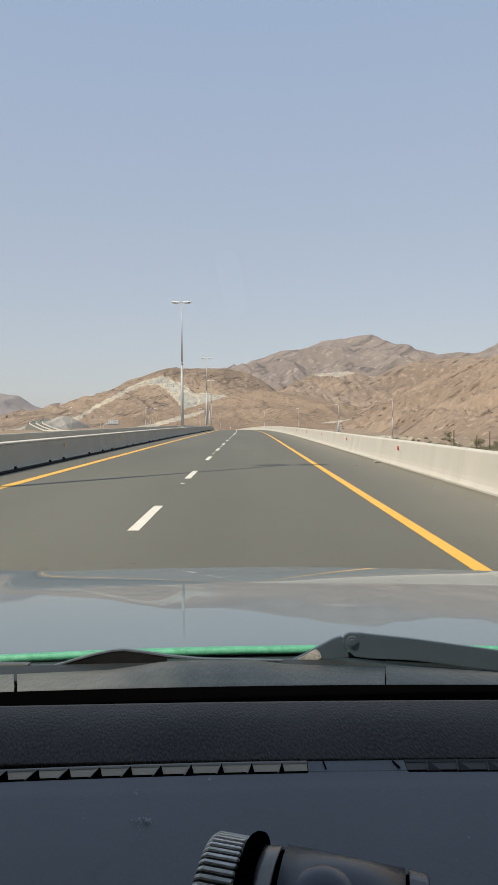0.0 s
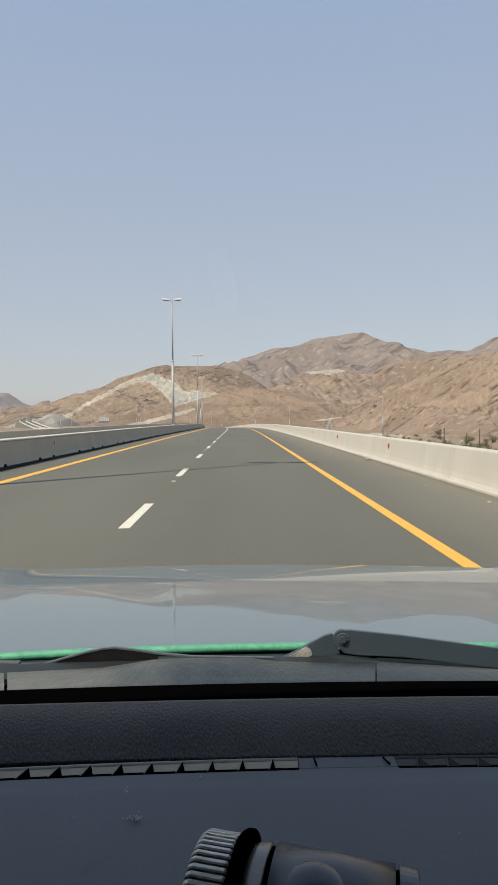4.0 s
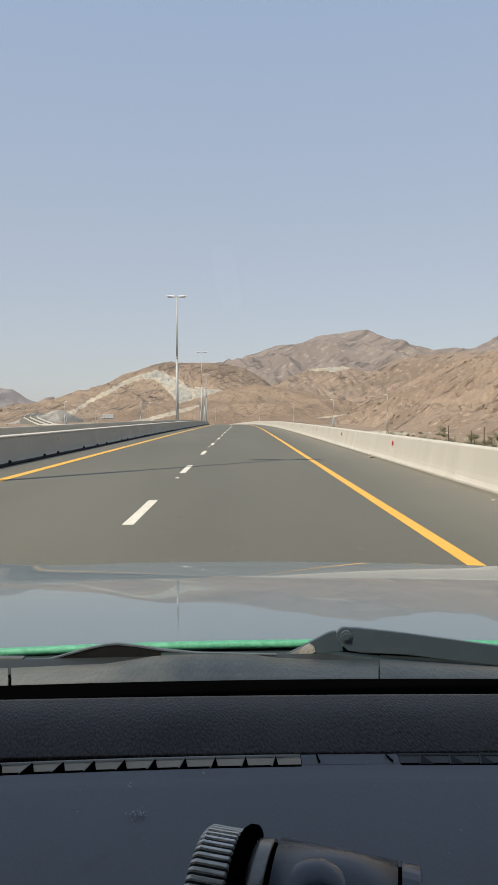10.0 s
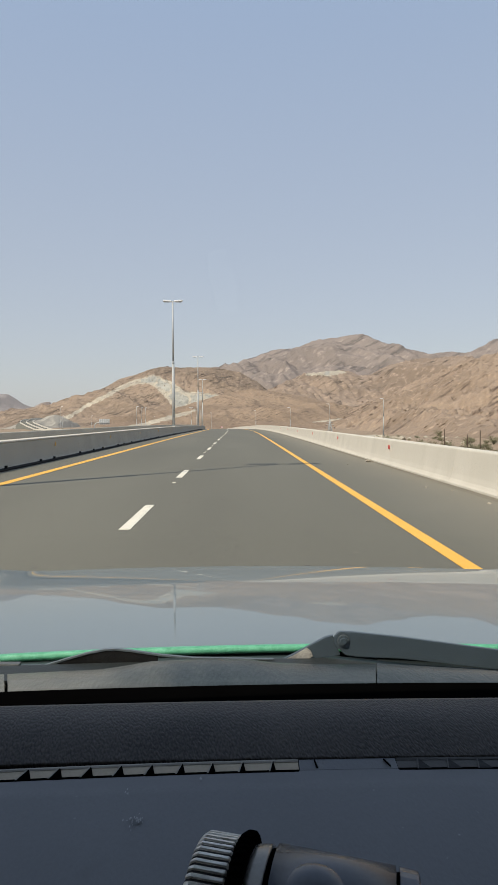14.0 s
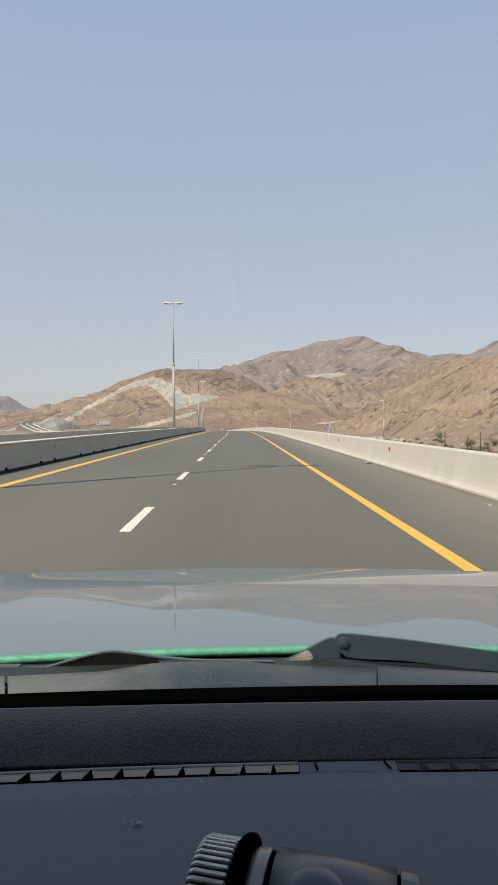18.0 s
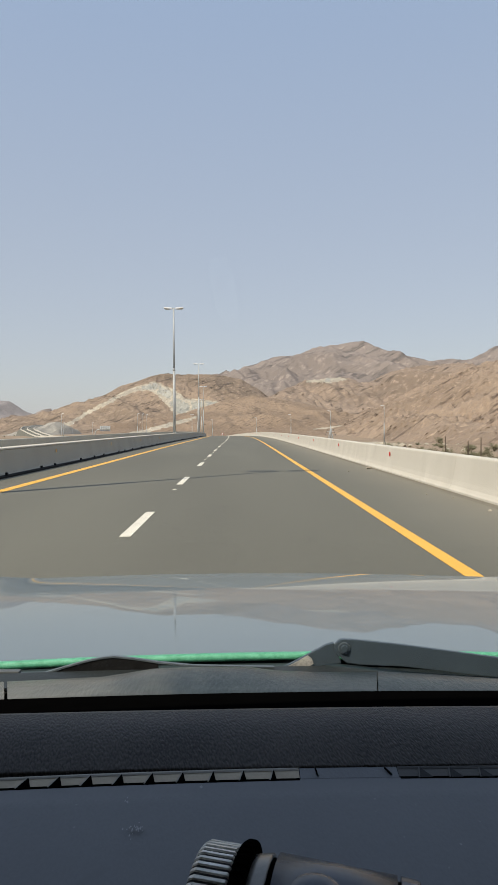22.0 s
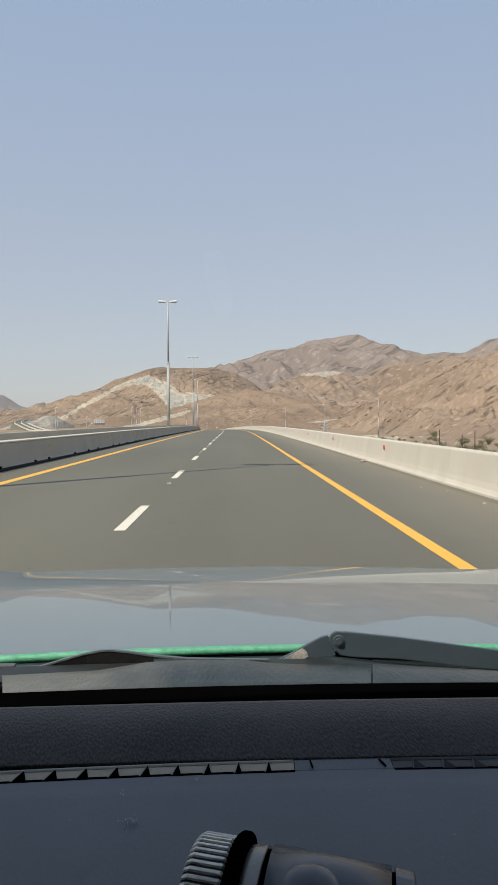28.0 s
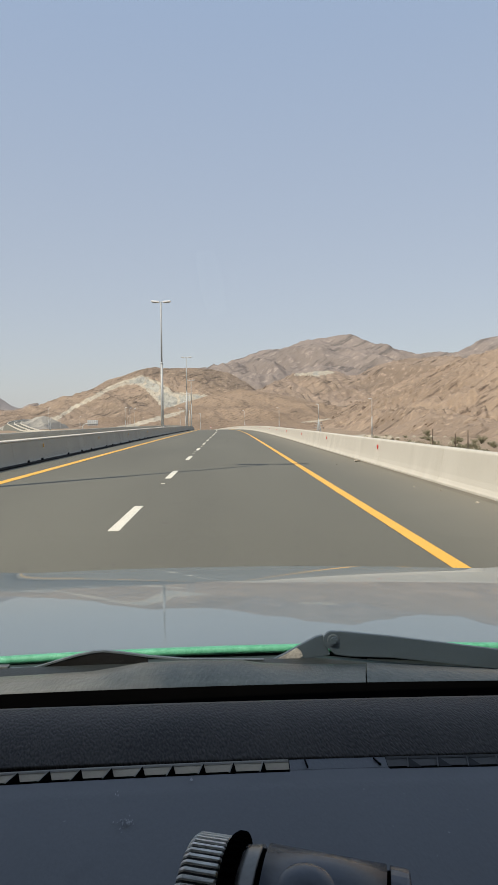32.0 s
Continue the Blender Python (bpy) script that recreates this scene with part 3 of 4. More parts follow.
mountain("mountain_left", "brown rocky hill with a pale quarried scar across its face", 1500, 560, [
    (-0.276, -0.02), (-0.271, 0.0), (-0.266, 0.017), (-0.24, 0.027), (-0.21, 0.039), (-0.172, 0.060), (-0.149, 0.0665), (-0.114, 0.0765), (-0.085, 0.0745),
    (-0.035, 0.076), (0.0, 0.070), (0.03, 0.052), (0.07, 0.02), (0.11, -0.02)],
    rock_left, 37, 150, 420, 170, 20, [
        (-0.265, -0.001, 0.0024), (-0.2489, 0.0063, 0.0026), (-0.2118, 0.0267, 0.0024), (-0.1706, 0.0486, 0.0026), (-0.146, 0.0575, 0.004), (-0.124, 0.0595, 0.007), (-0.104, 0.047, 0.011),
        (-0.083, 0.029, 0.014), (-0.058, 0.031, 0.010), (-0.028, 0.0335, 0.003)], crag=1.3)
mountain("hill_front", "low rust-brown gravel hill at the foot of the mountains", 1050, 420, [
    (-0.20, -0.02), (-0.15, -0.006), (-0.11, 0.010), (-0.07, 0.022), (-0.02, 0.038), (0.02, 0.046), (0.06, 0.040), (0.12, 0.026), (0.18, 0.012), (0.25, -0.02)],
    rock_slope, 41, 140, 300, 110, 14, [(-0.158, -0.0095, 0.0028), (-0.1013, 0.004, 0.0028), (-0.064, 0.0145, 0.0018), (-0.063, 0.0145, -1), (0.089, -0.006, -1), (0.09, -0.006, 0.0008), (0.15, 0.002, 0.0009), (0.185, 0.006, 0.0006)], crag=0.7)
mountain("hill_right", "steep rocky brown hillside beside the slip road", 760, 570, [
    (0.10, -0.02), (0.17, 0.006), (0.22, 0.028), (0.26, 0.048), (0.30, 0.066), (0.335, 0.080), (0.38, 0.094), (0.46, 0.12), (0.60, 0.13), (0.80, 0.06)],
    rock_near, 53, 95, 560, 300, 15, crag=3, strata=(3.2, 11))
mountain("hill_left_far", "distant hill on the far side of the valley, haze put into its grey colour", 4300, 1000, [
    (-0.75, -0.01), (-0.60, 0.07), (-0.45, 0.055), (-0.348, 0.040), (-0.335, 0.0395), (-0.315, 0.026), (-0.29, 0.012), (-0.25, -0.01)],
    rock_haze_grey, 61, 400, 160, 70, 45)
mountain("hill_left_small", "small brown hill at the end of the valley", 2300, 500, [
    (-0.42, 0.010), (-0.36, 0.012), (-0.335, 0.012), (-0.315, 0.019), (-0.291, 0.0235), (-0.272, 0.021), (-0.25, 0.010), (-0.20, -0.01)],
    rock_mid, 67, 160, 200, 80, 18)
mountain("spoil_bank", "bank of pale grey quarry spoil at the foot of the hill", 900, 160, [
    (-0.322, -0.02), (-0.304, -0.005), (-0.288, 0.001), (-0.276, 0.008), (-0.266, 0.009), (-0.25, 0.001), (-0.232, -0.02)],
    spoil, 71, 60, 110, 60, 4)


def rock_field(hill, label, count, small, large, material, seed, thick):
    """Angular outcrops scattered over a hill's face, leaning with the strata, denser in patches."""
    r = random.Random(seed)
    bm = bmesh.new()
    bmesh.ops.create_icosphere(bm, subdivisions=1, radius=1)
    base_v, base_f = [v.co.copy() for v in bm.verts], [tuple(v.index for v in f.verts) for f in bm.faces]
    bm.free()
    places, verts, faces, made, tries = FIELDS[hill], [], [], 0, 0
    while made < count and tries < count * 30:
        tries += 1
        p = Vector(r.choice(places))
        patch = noise.noise(Vector((p.x / 45, p.y / 60, seed)))
        if p.z < GROUND + 1 or patch < r.uniform(-0.25, 0.45):
            continue
        size = r.uniform(small, large) * r.uniform(0.5, 1.0)
        turn = Euler((r.uniform(-0.3, 0.3), -0.65 + r.uniform(-0.35, 0.35), r.uniform(-0.5, 0.5))).to_matrix()
        stretch = Vector((r.uniform(1.2, 2.6), r.uniform(0.7, 1.3), r.uniform(0.4, 0.8) * thick))
        i = len(verts)
        for c in base_v:
            q = c * r.uniform(0.75, 1.2)
            verts.append(tuple(p + turn @ Vector((q.x * stretch.x, q.y * stretch.y, q.z * stretch.z)) * size))
        faces += [tuple(i + k for k in f) for f in base_f]
        made += 1
    tagged(part("rock_outcrop", (verts, faces), material), label, "rocks", kind="stuff")


rock_field("hill_right", "jagged brown rock outcrops strewn over the hillside", 1700, 0.4, 1.6, rock_near, 5, 1.0)
rock_field("mountain_mid", "dark rock outcrops on the mountain flank", 900, 1.0, 3.2, rock_mid, 6, 1.0)
rock_field("mountain_left", "dark rock outcrops on the quarried hill", 400, 0.8, 2.2, rock_left, 7, 0.9)
rock_field("hill_front", "small stones strewn over the low gravel hill", 350, 0.4, 1.4, rock_near, 8, 0.9)

# ---- the car ----
CX = 0.04
XD = 0.12
car = empty("car", "grey car with a dark dashboard and a glossy bonnet", "car")


def bonnet_z(x, y):
    d = y - 1.0
    z = EYE - 0.338 - 0.077 * d - 0.034 * d * d
    w, u = abs(x - CX), abs(x - 0.07)
    wing = 1 / (1 + math.exp((0.745 - u) / 0.030))
    z -= 0.003 * (x - CX) * (y - 1.0)
    return z + 0.012 + 0.013 * wing - 0.022 * w * w - max(0.0, w - 0.78) ** 2 * 1.2


def bonnet():
    nx, ny = 140, 60
    verts, faces = [], []
    for j in range(ny + 1):
        for i in range(nx + 1):
            x = CX - 0.86 + 1.72 * i / nx
            w = (x - CX) ** 2
            rear, front = 0.975 + 0.028 * (x - CX) - 0.11 * w, 2.13 - 0.13 * w
            f = j / ny
            y = rear + (front - rear) * f
            z = bonnet_z(x, y)
            verts.append((x, y, z))
    rim = len(verts)
    for i in range(nx + 1):
        x, y, z = verts[ny * (nx + 1) + i]
        verts.append((x, y + 0.05, z - 0.025))
    for i in range(nx + 1):
        x, y, z = verts[ny * (nx + 1) + i]
        verts.append((x, y + 0.12, z - 0.16))
    for j in range(ny + 2):
        for i in range(nx):
            a = j * (nx + 1) + i
            faces.append((a, a + 1, a + nx + 2, a + nx + 1))
    ob = part("bonnet", (verts, faces), paint, car, "glossy grey painted bonnet", smooth=True)
    return ob


hood = bonnet()


def rope(points, r, sides=8):
    """A round bead along a line that runs roughly along x."""
    verts, faces = [], []
    for x, y, z in points:
        for k in range(sides):
            a = 2 * math.pi * k / sides
            verts.append((x, y + r * math.cos(a), z + r * math.sin(a)))
    for i in range(len(points) - 1):
        for k in range(sides):
            a, b = i * sides + k, i * sides + (k + 1) % sides
            faces.append((a, b, b + sides, a + sides))
    return verts, faces


seal_line = []
for i in range(641):
    x = CX - 0.8 + 1.6 * i / 640
    y = 0.975 + 0.028 * (x - CX) - 0.11 * (x - CX) ** 2
    knit = 0.00022 * math.cos(math.pi * i) + 0.00025 * noise.noise(Vector((x * 90, 0, 2)))
    seal_line.append((x, y - 0.004 + knit, bonnet_z(x, y) - 0.0035 + knit))
part("edge_seal", rope(seal_line, 0.0059, 10), green_rubber, hood, "ribbed green rubber edge seal", smooth=True)


def across(profile, x0, x1, n, bow, fan=False):
    """A panel whose section (y, z below the eye) runs across the car and bows forward at its middle."""
    verts, faces, k = [], [], len(profile)
    for i in range(n + 1):
        x = x0 + (x1 - x0) * i / n
        for y, z in profile:
            x = (x0 + (x1 - x0) * i / n) * (y / 0.75 if fan else 1.0)
            verts.append((x, y - bow * (x - XD) ** 2, EYE + z))
    for i in range(n):
        for j in range(k - 1):
            a = i * k + j
            faces.append((a, a + k, a + k + 1, a + 1))
    return verts, faces


def arc(y0, z0, y1, z1, rise, n=8):
    return [(y0 + (y1 - y0) * i / n, z0 + (z1 - z0) * i / n + rise * math.sin(math.pi * i / n)) for i in range(n + 1)]


# cowl under the windscreen, in three lengths
CREST_X = (-0.30, -0.2347, -0.1712, -0.138, -0.1102, -0.0659, 0.011, 0.039, 0.0946, 0.1728)
CREST_Z = (-0.0045, -0.0037, -0.0025, 0.0017, 0.0058, 0.0068, 0.0055, 0.0010, -0.0022, -0.0033)


def crown(panel, xs, zs):
    """Raise the forward part of a cowl panel along its length."""
    for v in panel.data.vertices:
        v.co.z += float(np.interp(v.co.x, xs, zs)) * min(1.0, max(0.0, (v.co.y + 0.10 * (v.co.x - XD) ** 2 - 0.752) / 0.075))
    return panel


crown(part("cowl_panel", across([(0.742, -0.315), (0.745, -0.297)] + arc(0.750, -0.2945, 0.85, -0.305, 0.004, 8) + [(0.86, -0.318), (0.90, -0.335), (0.99, -0.352)], -0.2522, 0.1508, 60, 0.10, True), trim_grey, car, "grey plastic cowl panel", smooth=True), CREST_X, CREST_Z)
for x0, x1, n, xs, zs in ((-0.60, -0.2556, 30, (-0.6, -0.3), (0.0, 0.002)), (0.1522, 0.64, 40, (0.17, 0.33, 0.6), (0.0045, -0.0055, -0.02))):
    crown(part("cowl_panel", across([(0.742, -0.315), (0.745, -0.297)] + arc(0.750, -0.2945, 0.835, -0.306, 0.004, 8) + [(0.85, -0.320), (0.90, -0.335), (0.99, -0.352)], x0, x1, n, 0.10, True), trim_grey, car, "grey plastic cowl panel", smooth=True), xs, zs)
tray = part("cowl_tray", across([(0.862, -0.322), (0.91, -0.3215), (0.960, -0.3335), (0.967, -0.350)], -0.70, 0.78, 60, 0.10), tray_grey, car, "dark plastic tray under the bonnet edge", smooth=True)
for v in tray.data.vertices:
    v.co.z -= 0.11 * max(0.0, v.co.x - 0.12)
lip = [(x, 0.7475 - 0.10 * (x - XD) ** 2, EYE - 0.2955) for x in np.linspace(-0.60, 0.64, 70)]
part("cowl_lip", rope(lip, 0.0013), trim_pale, car, "pale rubber lip", smooth=True)
part("cowl_gap", across([(0.735, -0.31), (0.80, -0.330), (0.86, -0.345), (0.99, -0.375)], -0.78, 0.86, 30, 0.10), trim_pale, car)

# wipers: the arm over the middle of the glass, its linkage, and the blade lying to its side
upright = pose(0, 0.915, EYE, 0, 0, 0)
housing = [(0.1393 + 0.0128 * math.cos(math.radians(a)), -0.2985 + 0.0128 * math.sin(math.radians(a))) for a in range(100, 265, 15)]
arm = part("wiper_arm", plate(housing[::-1] + [(0.1467, -0.2868), (0.1488, -0.2863), (0.2195, -0.2945), (0.3498, -0.3132), (0.62, -0.352),
    (0.62, -0.374), (0.35, -0.3402), (0.2196, -0.3238), (0.160, -0.3208), (0.1423, -0.3180)], 0.006, 0.0010, upright @ pose(0, 0, -0.0008)), wiper_black, car, "black wiper arm")
part("pivot_ring", tube(0.0079, 0.0076, 0.0022, sides=32), wiper_edge, arm, "worn ring round the pivot").matrix_local = upright @ pose(0.1395, 0.0, -0.2985, 90, 0, 0)
part("pivot_recess", tube(0.0068, 0.0068, 0.0024, sides=32), wiper_black, arm).matrix_local = upright @ pose(0.1395, -0.0002, -0.2985, 90, 0, 0)
part("pivot_bolt", tube(0.0050, 0.0042, 0.0040, sides=24), wiper_black, arm).matrix_local = upright @ pose(0.1395, -0.001, -0.2985, 90, 0, 0)
link_bar = part("wiper_link", plate([(0.0503, -0.3285), (0.0726, -0.3178), (0.0919, -0.3076), (0.1156, -0.2952), (0.126, -0.2924), (0.131, -0.305), (0.1363, -0.3200), (0.1066, -0.3241), (0.0859, -0.3290)], 0.006, 0.0010,
    pose(0, 0.918, EYE, 0, 0, 0)), wiper_black, car, "grey wiper linkage")
part("worn_tip", plate([(0.0535, -0.3284), (0.0726, -0.3188), (0.0905, -0.3090), (0.0960, -0.3130), (0.0985, -0.3200), (0.0870, -0.3275)], 0.0012, 0.0, pose(0, 0.9165, EYE, 0, 0, 0)), wiper_worn, link_bar, "paint worn to bright metal")
arch = [(-0.40, -0.3250), (-0.2918, -0.3244), (-0.2614, -0.3240), (-0.2323, -0.3156), (-0.2031, -0.3077), (-0.182, -0.3036), (-0.1682, -0.3027), (-0.145, -0.3053), (-0.1101, -0.311), (-0.0635, -0.3159), (0.0115, -0.3181), (0.045, -0.319)]
blade = part("wiper_blade", plate(arch + [(x, z - (0.0026 if x < -0.05 else 0.0016)) for x, z in reversed(arch)], 0.005, 0.0005, pose(0, 0.905, EYE - 0.0006, 0, 0, 0)), wiper_edge, car, "black wiper blade")
# Added dark sheet standing for the shade in the hollow under the blade.
part("blade_backing", plate([(-0.262, -0.3300), (-0.2323, -0.3175), (-0.2031, -0.3097), (-0.1682, -0.3047), (-0.145, -0.3073), (-0.1101, -0.313), (-0.1101, -0.3300)], 0.004, 0.0, pose(0, 0.9062, EYE - 0.001, 0, 0, 0)), tar, blade)
part("blade_tip", plate([(-0.36, -0.3215), (-0.2935, -0.3222), (-0.2950, -0.3268), (-0.36, -0.3262)], 0.010, 0.0008, pose(0, 0.9035, EYE, 0, 0, 0)), trim_pale, blade, "pale metal blade end")

# dashboard
dashboard = part("dashboard", across([(0.16, -0.62), (0.17, -0.40), (0.19, -0.31), (0.22, -0.283)] + arc(0.25, -0.272, 0.4795, -0.2495, 0.002, 10) + [(0.4798, -0.256)], -0.78, 0.86, 60, 0.12), dash_smooth, car, "slate grey dashboard top", smooth=True)
part("crash_pad", across([(0.4912, -0.262), (0.4913, -0.2478), (0.4917, -0.2466)] + arc(0.4925, -0.2462, 0.560, -0.2330, 0.005, 36) + [(0.572, -0.2370), (0.582, -0.247), (0.588, -0.27)], -0.78, 0.86, 60, 0.06), dash_leather, car, "black grained vinyl crash pad", smooth=True)
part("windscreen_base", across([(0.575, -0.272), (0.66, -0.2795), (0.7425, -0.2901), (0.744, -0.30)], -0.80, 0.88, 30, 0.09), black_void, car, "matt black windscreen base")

# demister vents: a pale slope with dark ribs, and a blank cover between the two rows


def vent_y(x):
    return 0.4800 - 0.12 * (x - XD) ** 2


def vent_row(x0, x1, first, pale, ribs, lip_tone):
    row = part("demister_vent", across([(0.4792, -0.2535), (0.4800, -0.2500), (0.4915, -0.2482)], x0, x1, 24, 0.12), pale, car, "pale grey demister vent")
    part("vent_slot", across([(0.4780, -0.2496), (0.4805, -0.2492), (0.4806, -0.2505)], x0, x1, 24, 0.12), black_void, row)
    part("vent_lip", across([(0.4893, -0.2482), (0.4905, -0.2474), (0.4918, -0.2474), (0.4918, -0.2486)], x0, x1, 24, 0.12), lip_tone, row)
    x = first
    while x < x1 - 0.004:
        y = vent_y(x)
        near, far = float(np.interp(x, (-0.15, -0.06, -0.015, 0.03), (0.0054, 0.0038, 0.0027, 0.0026))), float(np.interp(x, (-0.15, 0.03), (0.0046, 0.0020)))
        if x > 0.05:
            near, far = 0.0012, 0.0075
        a = [(-near, 0.0, -0.2494), (far, 0.0, -0.2494), (0.0005, 0.0104, -0.2477), (-0.0005, 0.0104, -0.2477)]
        verts = [(px + x, y + py - 0.0010, EYE + pz + 0.0004) for px, py, pz in a]
        verts += [(vx, vy + 0.004, vz - 0.003) for vx, vy, vz in verts]
        faces = [(0, 1, 2, 3), (4, 7, 6, 5), (0, 4, 5, 1), (1, 5, 6, 2), (2, 6, 7, 3), (3, 7, 4, 0)]
        # The rib's dark material holds the shade on the rib walls.
        part("vent_rib", (verts, faces), ribs, row)
        side = -near if x < 0.05 else -0.0022
        edge_v = [(x + side - 0.0006, y - 0.0012, EYE - 0.2489), (x + side + 0.0004, y - 0.0012, EYE - 0.2489), (x + 0.0002, y + 0.0092, EYE - 0.2471), (x - 0.0008, y + 0.0092, EYE - 0.2471)]
        edge_v += [(vx, vy + 0.001, vz - 0.002) for vx, vy, vz in edge_v]
        part("rib_edge", (edge_v, faces), lip_tone, row)
        x += 0.02178
    return row


vent_row(-0.40, 0.0415, -0.3908, vent_grey, black_void, vent_highlight_grey)
vent_row(0.113, 0.50, 0.1290, vent_dark, tyre_rubber, vent_dark)
part("vent_cover", across([(0.4788, -0.2503), (0.4800, -0.2493), (0.4912, -0.2476)], 0.042, 0.1125, 10, 0.12), dash_smooth, car, "blank vent cover")
for x in (0.054, 0.1055):
    part("cover_slot", box((0.0009, 0.0085, 0.0009), (0, 0, 0)), black_void, car).matrix_local = pose(x, vent_y(x) + 0.005, EYE - 0.2476, 8, 0, 25 if x > 0.1 else 8)

# scuffed patches on the dashboard top
r = random.Random(12)
for cx, cy, cz, spread, count in ((-0.0681, 0.4232, -0.2536, 0.0026, 26), (-0.0764, 0.453, -0.2514, 0.0010, 5), (-0.0273, 0.4684, -0.2503, 0.0008, 4)):
    verts, faces = [], []
    for k in range(count):
        x, y, i = cx + r.gauss(0, spread), cy + r.gauss(0, spread * 1.4), len(verts)
        w, h = r.uniform(0.0002, 0.0005), r.uniform(0.0004, 0.0012)
        verts += [(px, py, EYE + cz + (py - cy) * 0.092 + 0.0019 + lift) for lift in (0.0, 0.0002) for px, py in ((x - w, y - h), (x + w, y - h * 0.6), (x + w * 0.7, y + h), (x - w * 0.8, y + h * 0.7))]
        faces += [tuple(i + q for q in f) for f in ((3, 2, 1, 0), (4, 5, 6, 7), (0, 1, 5, 4), (1, 2, 6, 5), (2, 3, 7, 6), (3, 0, 4, 7))]
    tagged(part("scuff", (verts, faces), scuff_pale, dashboard, "pale scuff mark"), kind="stuff")

# phone mount: knurled knob, collar and barrel lying on the dashboard
mount = empty("phone_mount", "black phone mount with a knurled silver knob, lying on the dashboard", "phone mount", m=pose(0.0232, 0.285, EYE - 0.2248, 0, 2.5, -13))
axis = pose(0, 0, 0, 0, 90, 0)
R = 0.0375


def knurl(teeth, high, low, x0, x1, crown_width):
    """A drum along x with rounded ridges all round; the grooves take the second material."""
    bm = bmesh.new()
    shape_of = [(-0.5, low), (-crown_width, low), (-crown_width * 0.82, high - 0.0006), (-crown_width * 0.45, high), (crown_width * 0.45, high), (crown_width * 0.82, high - 0.0006), (crown_width, low)]
    rings = []
    for xx, ease in ((x0, 0.0022), (x0 + 0.0008, 0.0012), (x0 + 0.0026, 0.0), (x1 - 0.0010, 0.0), (x1, 0.0009)):
        rings.append([bm.verts.new((xx, (r - ease) * math.cos(a), (r - ease) * math.sin(a))) for k in range(teeth) for a, r in ((2 * math.pi * (k + u) / teeth, r) for u, r in shape_of)])
    n = len(rings[0])
    for a, b in zip(rings, rings[1:]):
        for k in range(n):
            face = bm.faces.new((a[k], a[(k + 1) % n], b[(k + 1) % n], b[k]))
            face.material_index = 1 if k % 7 in (0, 1, 5, 6) else 0
    bm.faces.new(rings[0][::-1])
    bm.faces.new(rings[-1])
    bmesh.ops.recalc_face_normals(bm, faces=bm.faces)
    return bm


# Second material paints the shade between the ridges into the grooves.
part("knob", knurl(66, R, R - 0.0013, -0.046, -0.0288, 0.43), [knob_metal, groove_shade], mount, "knurled knob with worn silver ridges")
part("flange", knurl(56, 0.0402, 0.0390, -0.0286, -0.0222, 0.36), [black_void, black_void], mount, "black serrated flange")
collar = tube(0.0350, 0.0364, 0.0085, (-0.0222, 0, 0), axis, 64)
bmesh.ops.bevel(collar, geom=[e for e in collar.edges if abs(e.verts[0].co.x - e.verts[1].co.x) < 1e-5], offset=0.0016, segments=3, affect="EDGES", profile=0.6)
part("collar", collar, collar_bronze, mount, "smoky chrome collar", smooth=True)
part("ring_gap", tube(0.0345, 0.0345, 0.004, (-0.0140, 0, 0), axis, 48), black_void, mount)
part("barrel", tube(0.0370, 0.0358, 0.0515, (-0.0112, 0, 0), axis, 64), mount_black, mount, "tapering glossy black barrel", smooth=True)
part("end_gap", tube(0.0335, 0.0335, 0.003, (0.0400, 0, 0), axis, 48), black_void, mount)
cap = tube(0.0357, 0.0352, 0.0085, (0.0420, 0, 0), axis, 48)
bmesh.ops.bevel(cap, geom=[e for e in cap.edges if all(v.co.x > 0.048 for v in e.verts)], offset=0.002, segments=3, affect="EDGES", profile=0.6)
part("end_cap", cap, mount_black, mount)
ball = bmesh.new()
bmesh.ops.create_uvsphere(ball, u_segments=40, v_segments=24, radius=0.0180, matrix=Matrix.Translation((0.0077, -0.0078, 0.0215)))
part("ball_joint", ball, mount_black, mount, "glossy black ball joint", smooth=True)
part("mount_foot", box((0.07, 0.06, 0.03), (0.0, 0.0, -0.045), 0.008), mount_black, mount)

# windscreen, roof and the closed cabin behind
def pane(y0, z0, y1, z1, half0, half1, thick, material, name, label):
    n = 16
    verts, faces = [], []
    for off in (0, thick):
        for j in range(n + 1):
            f = j / n
            for i in range(n + 1):
                g = 2 * i / n - 1
                half = half0 + (half1 - half0) * f
                bow = 0.10 * g * g * half * half
                verts.append((CX + g * half, y0 + (y1 - y0) * f - bow + off * 0.5, z0 + (z1 - z0) * f + off))
    w, block = n + 1, (n + 1) ** 2
    for s in (0, 1):
        for j in range(n):
            for i in range(n):
                a = s * block + j * w + i
                q = (a, a + 1, a + w + 1, a + w)
                faces.append(q[::-1] if s else q)
    return part(name, (verts, faces), material, car, label, smooth=True)


screen = pane(0.748, EYE - 0.29, 0.32, EYE + 0.29, 0.80, 0.64, 0.005, [glass, outer], "windscreen", "clear laminated windscreen glass")
screen.data.polygons.foreach_set("material_index", [0] * 256 + [1] * 256)
screen.visible_shadow = False



def flank(s, b0, b1, t0, t1, thick):
    """A panel of the car's side between the waist and the roof, from b0 to b1 below and t0 to t1 above."""
    verts = []
    for off in (0.0, thick):
        verts += [(CX + s * (0.835 - off), b0, 1.085), (CX + s * (0.835 - off), b1, 1.085), (CX + s * (0.690 - off), t1, 1.655), (CX + s * (0.690 - off), t0, 1.655)]
    return verts, [(0, 1, 2, 3), (7, 6, 5, 4), (0, 4, 5, 1), (1, 5, 6, 2), (2, 6, 7, 3), (3, 7, 4, 0)]


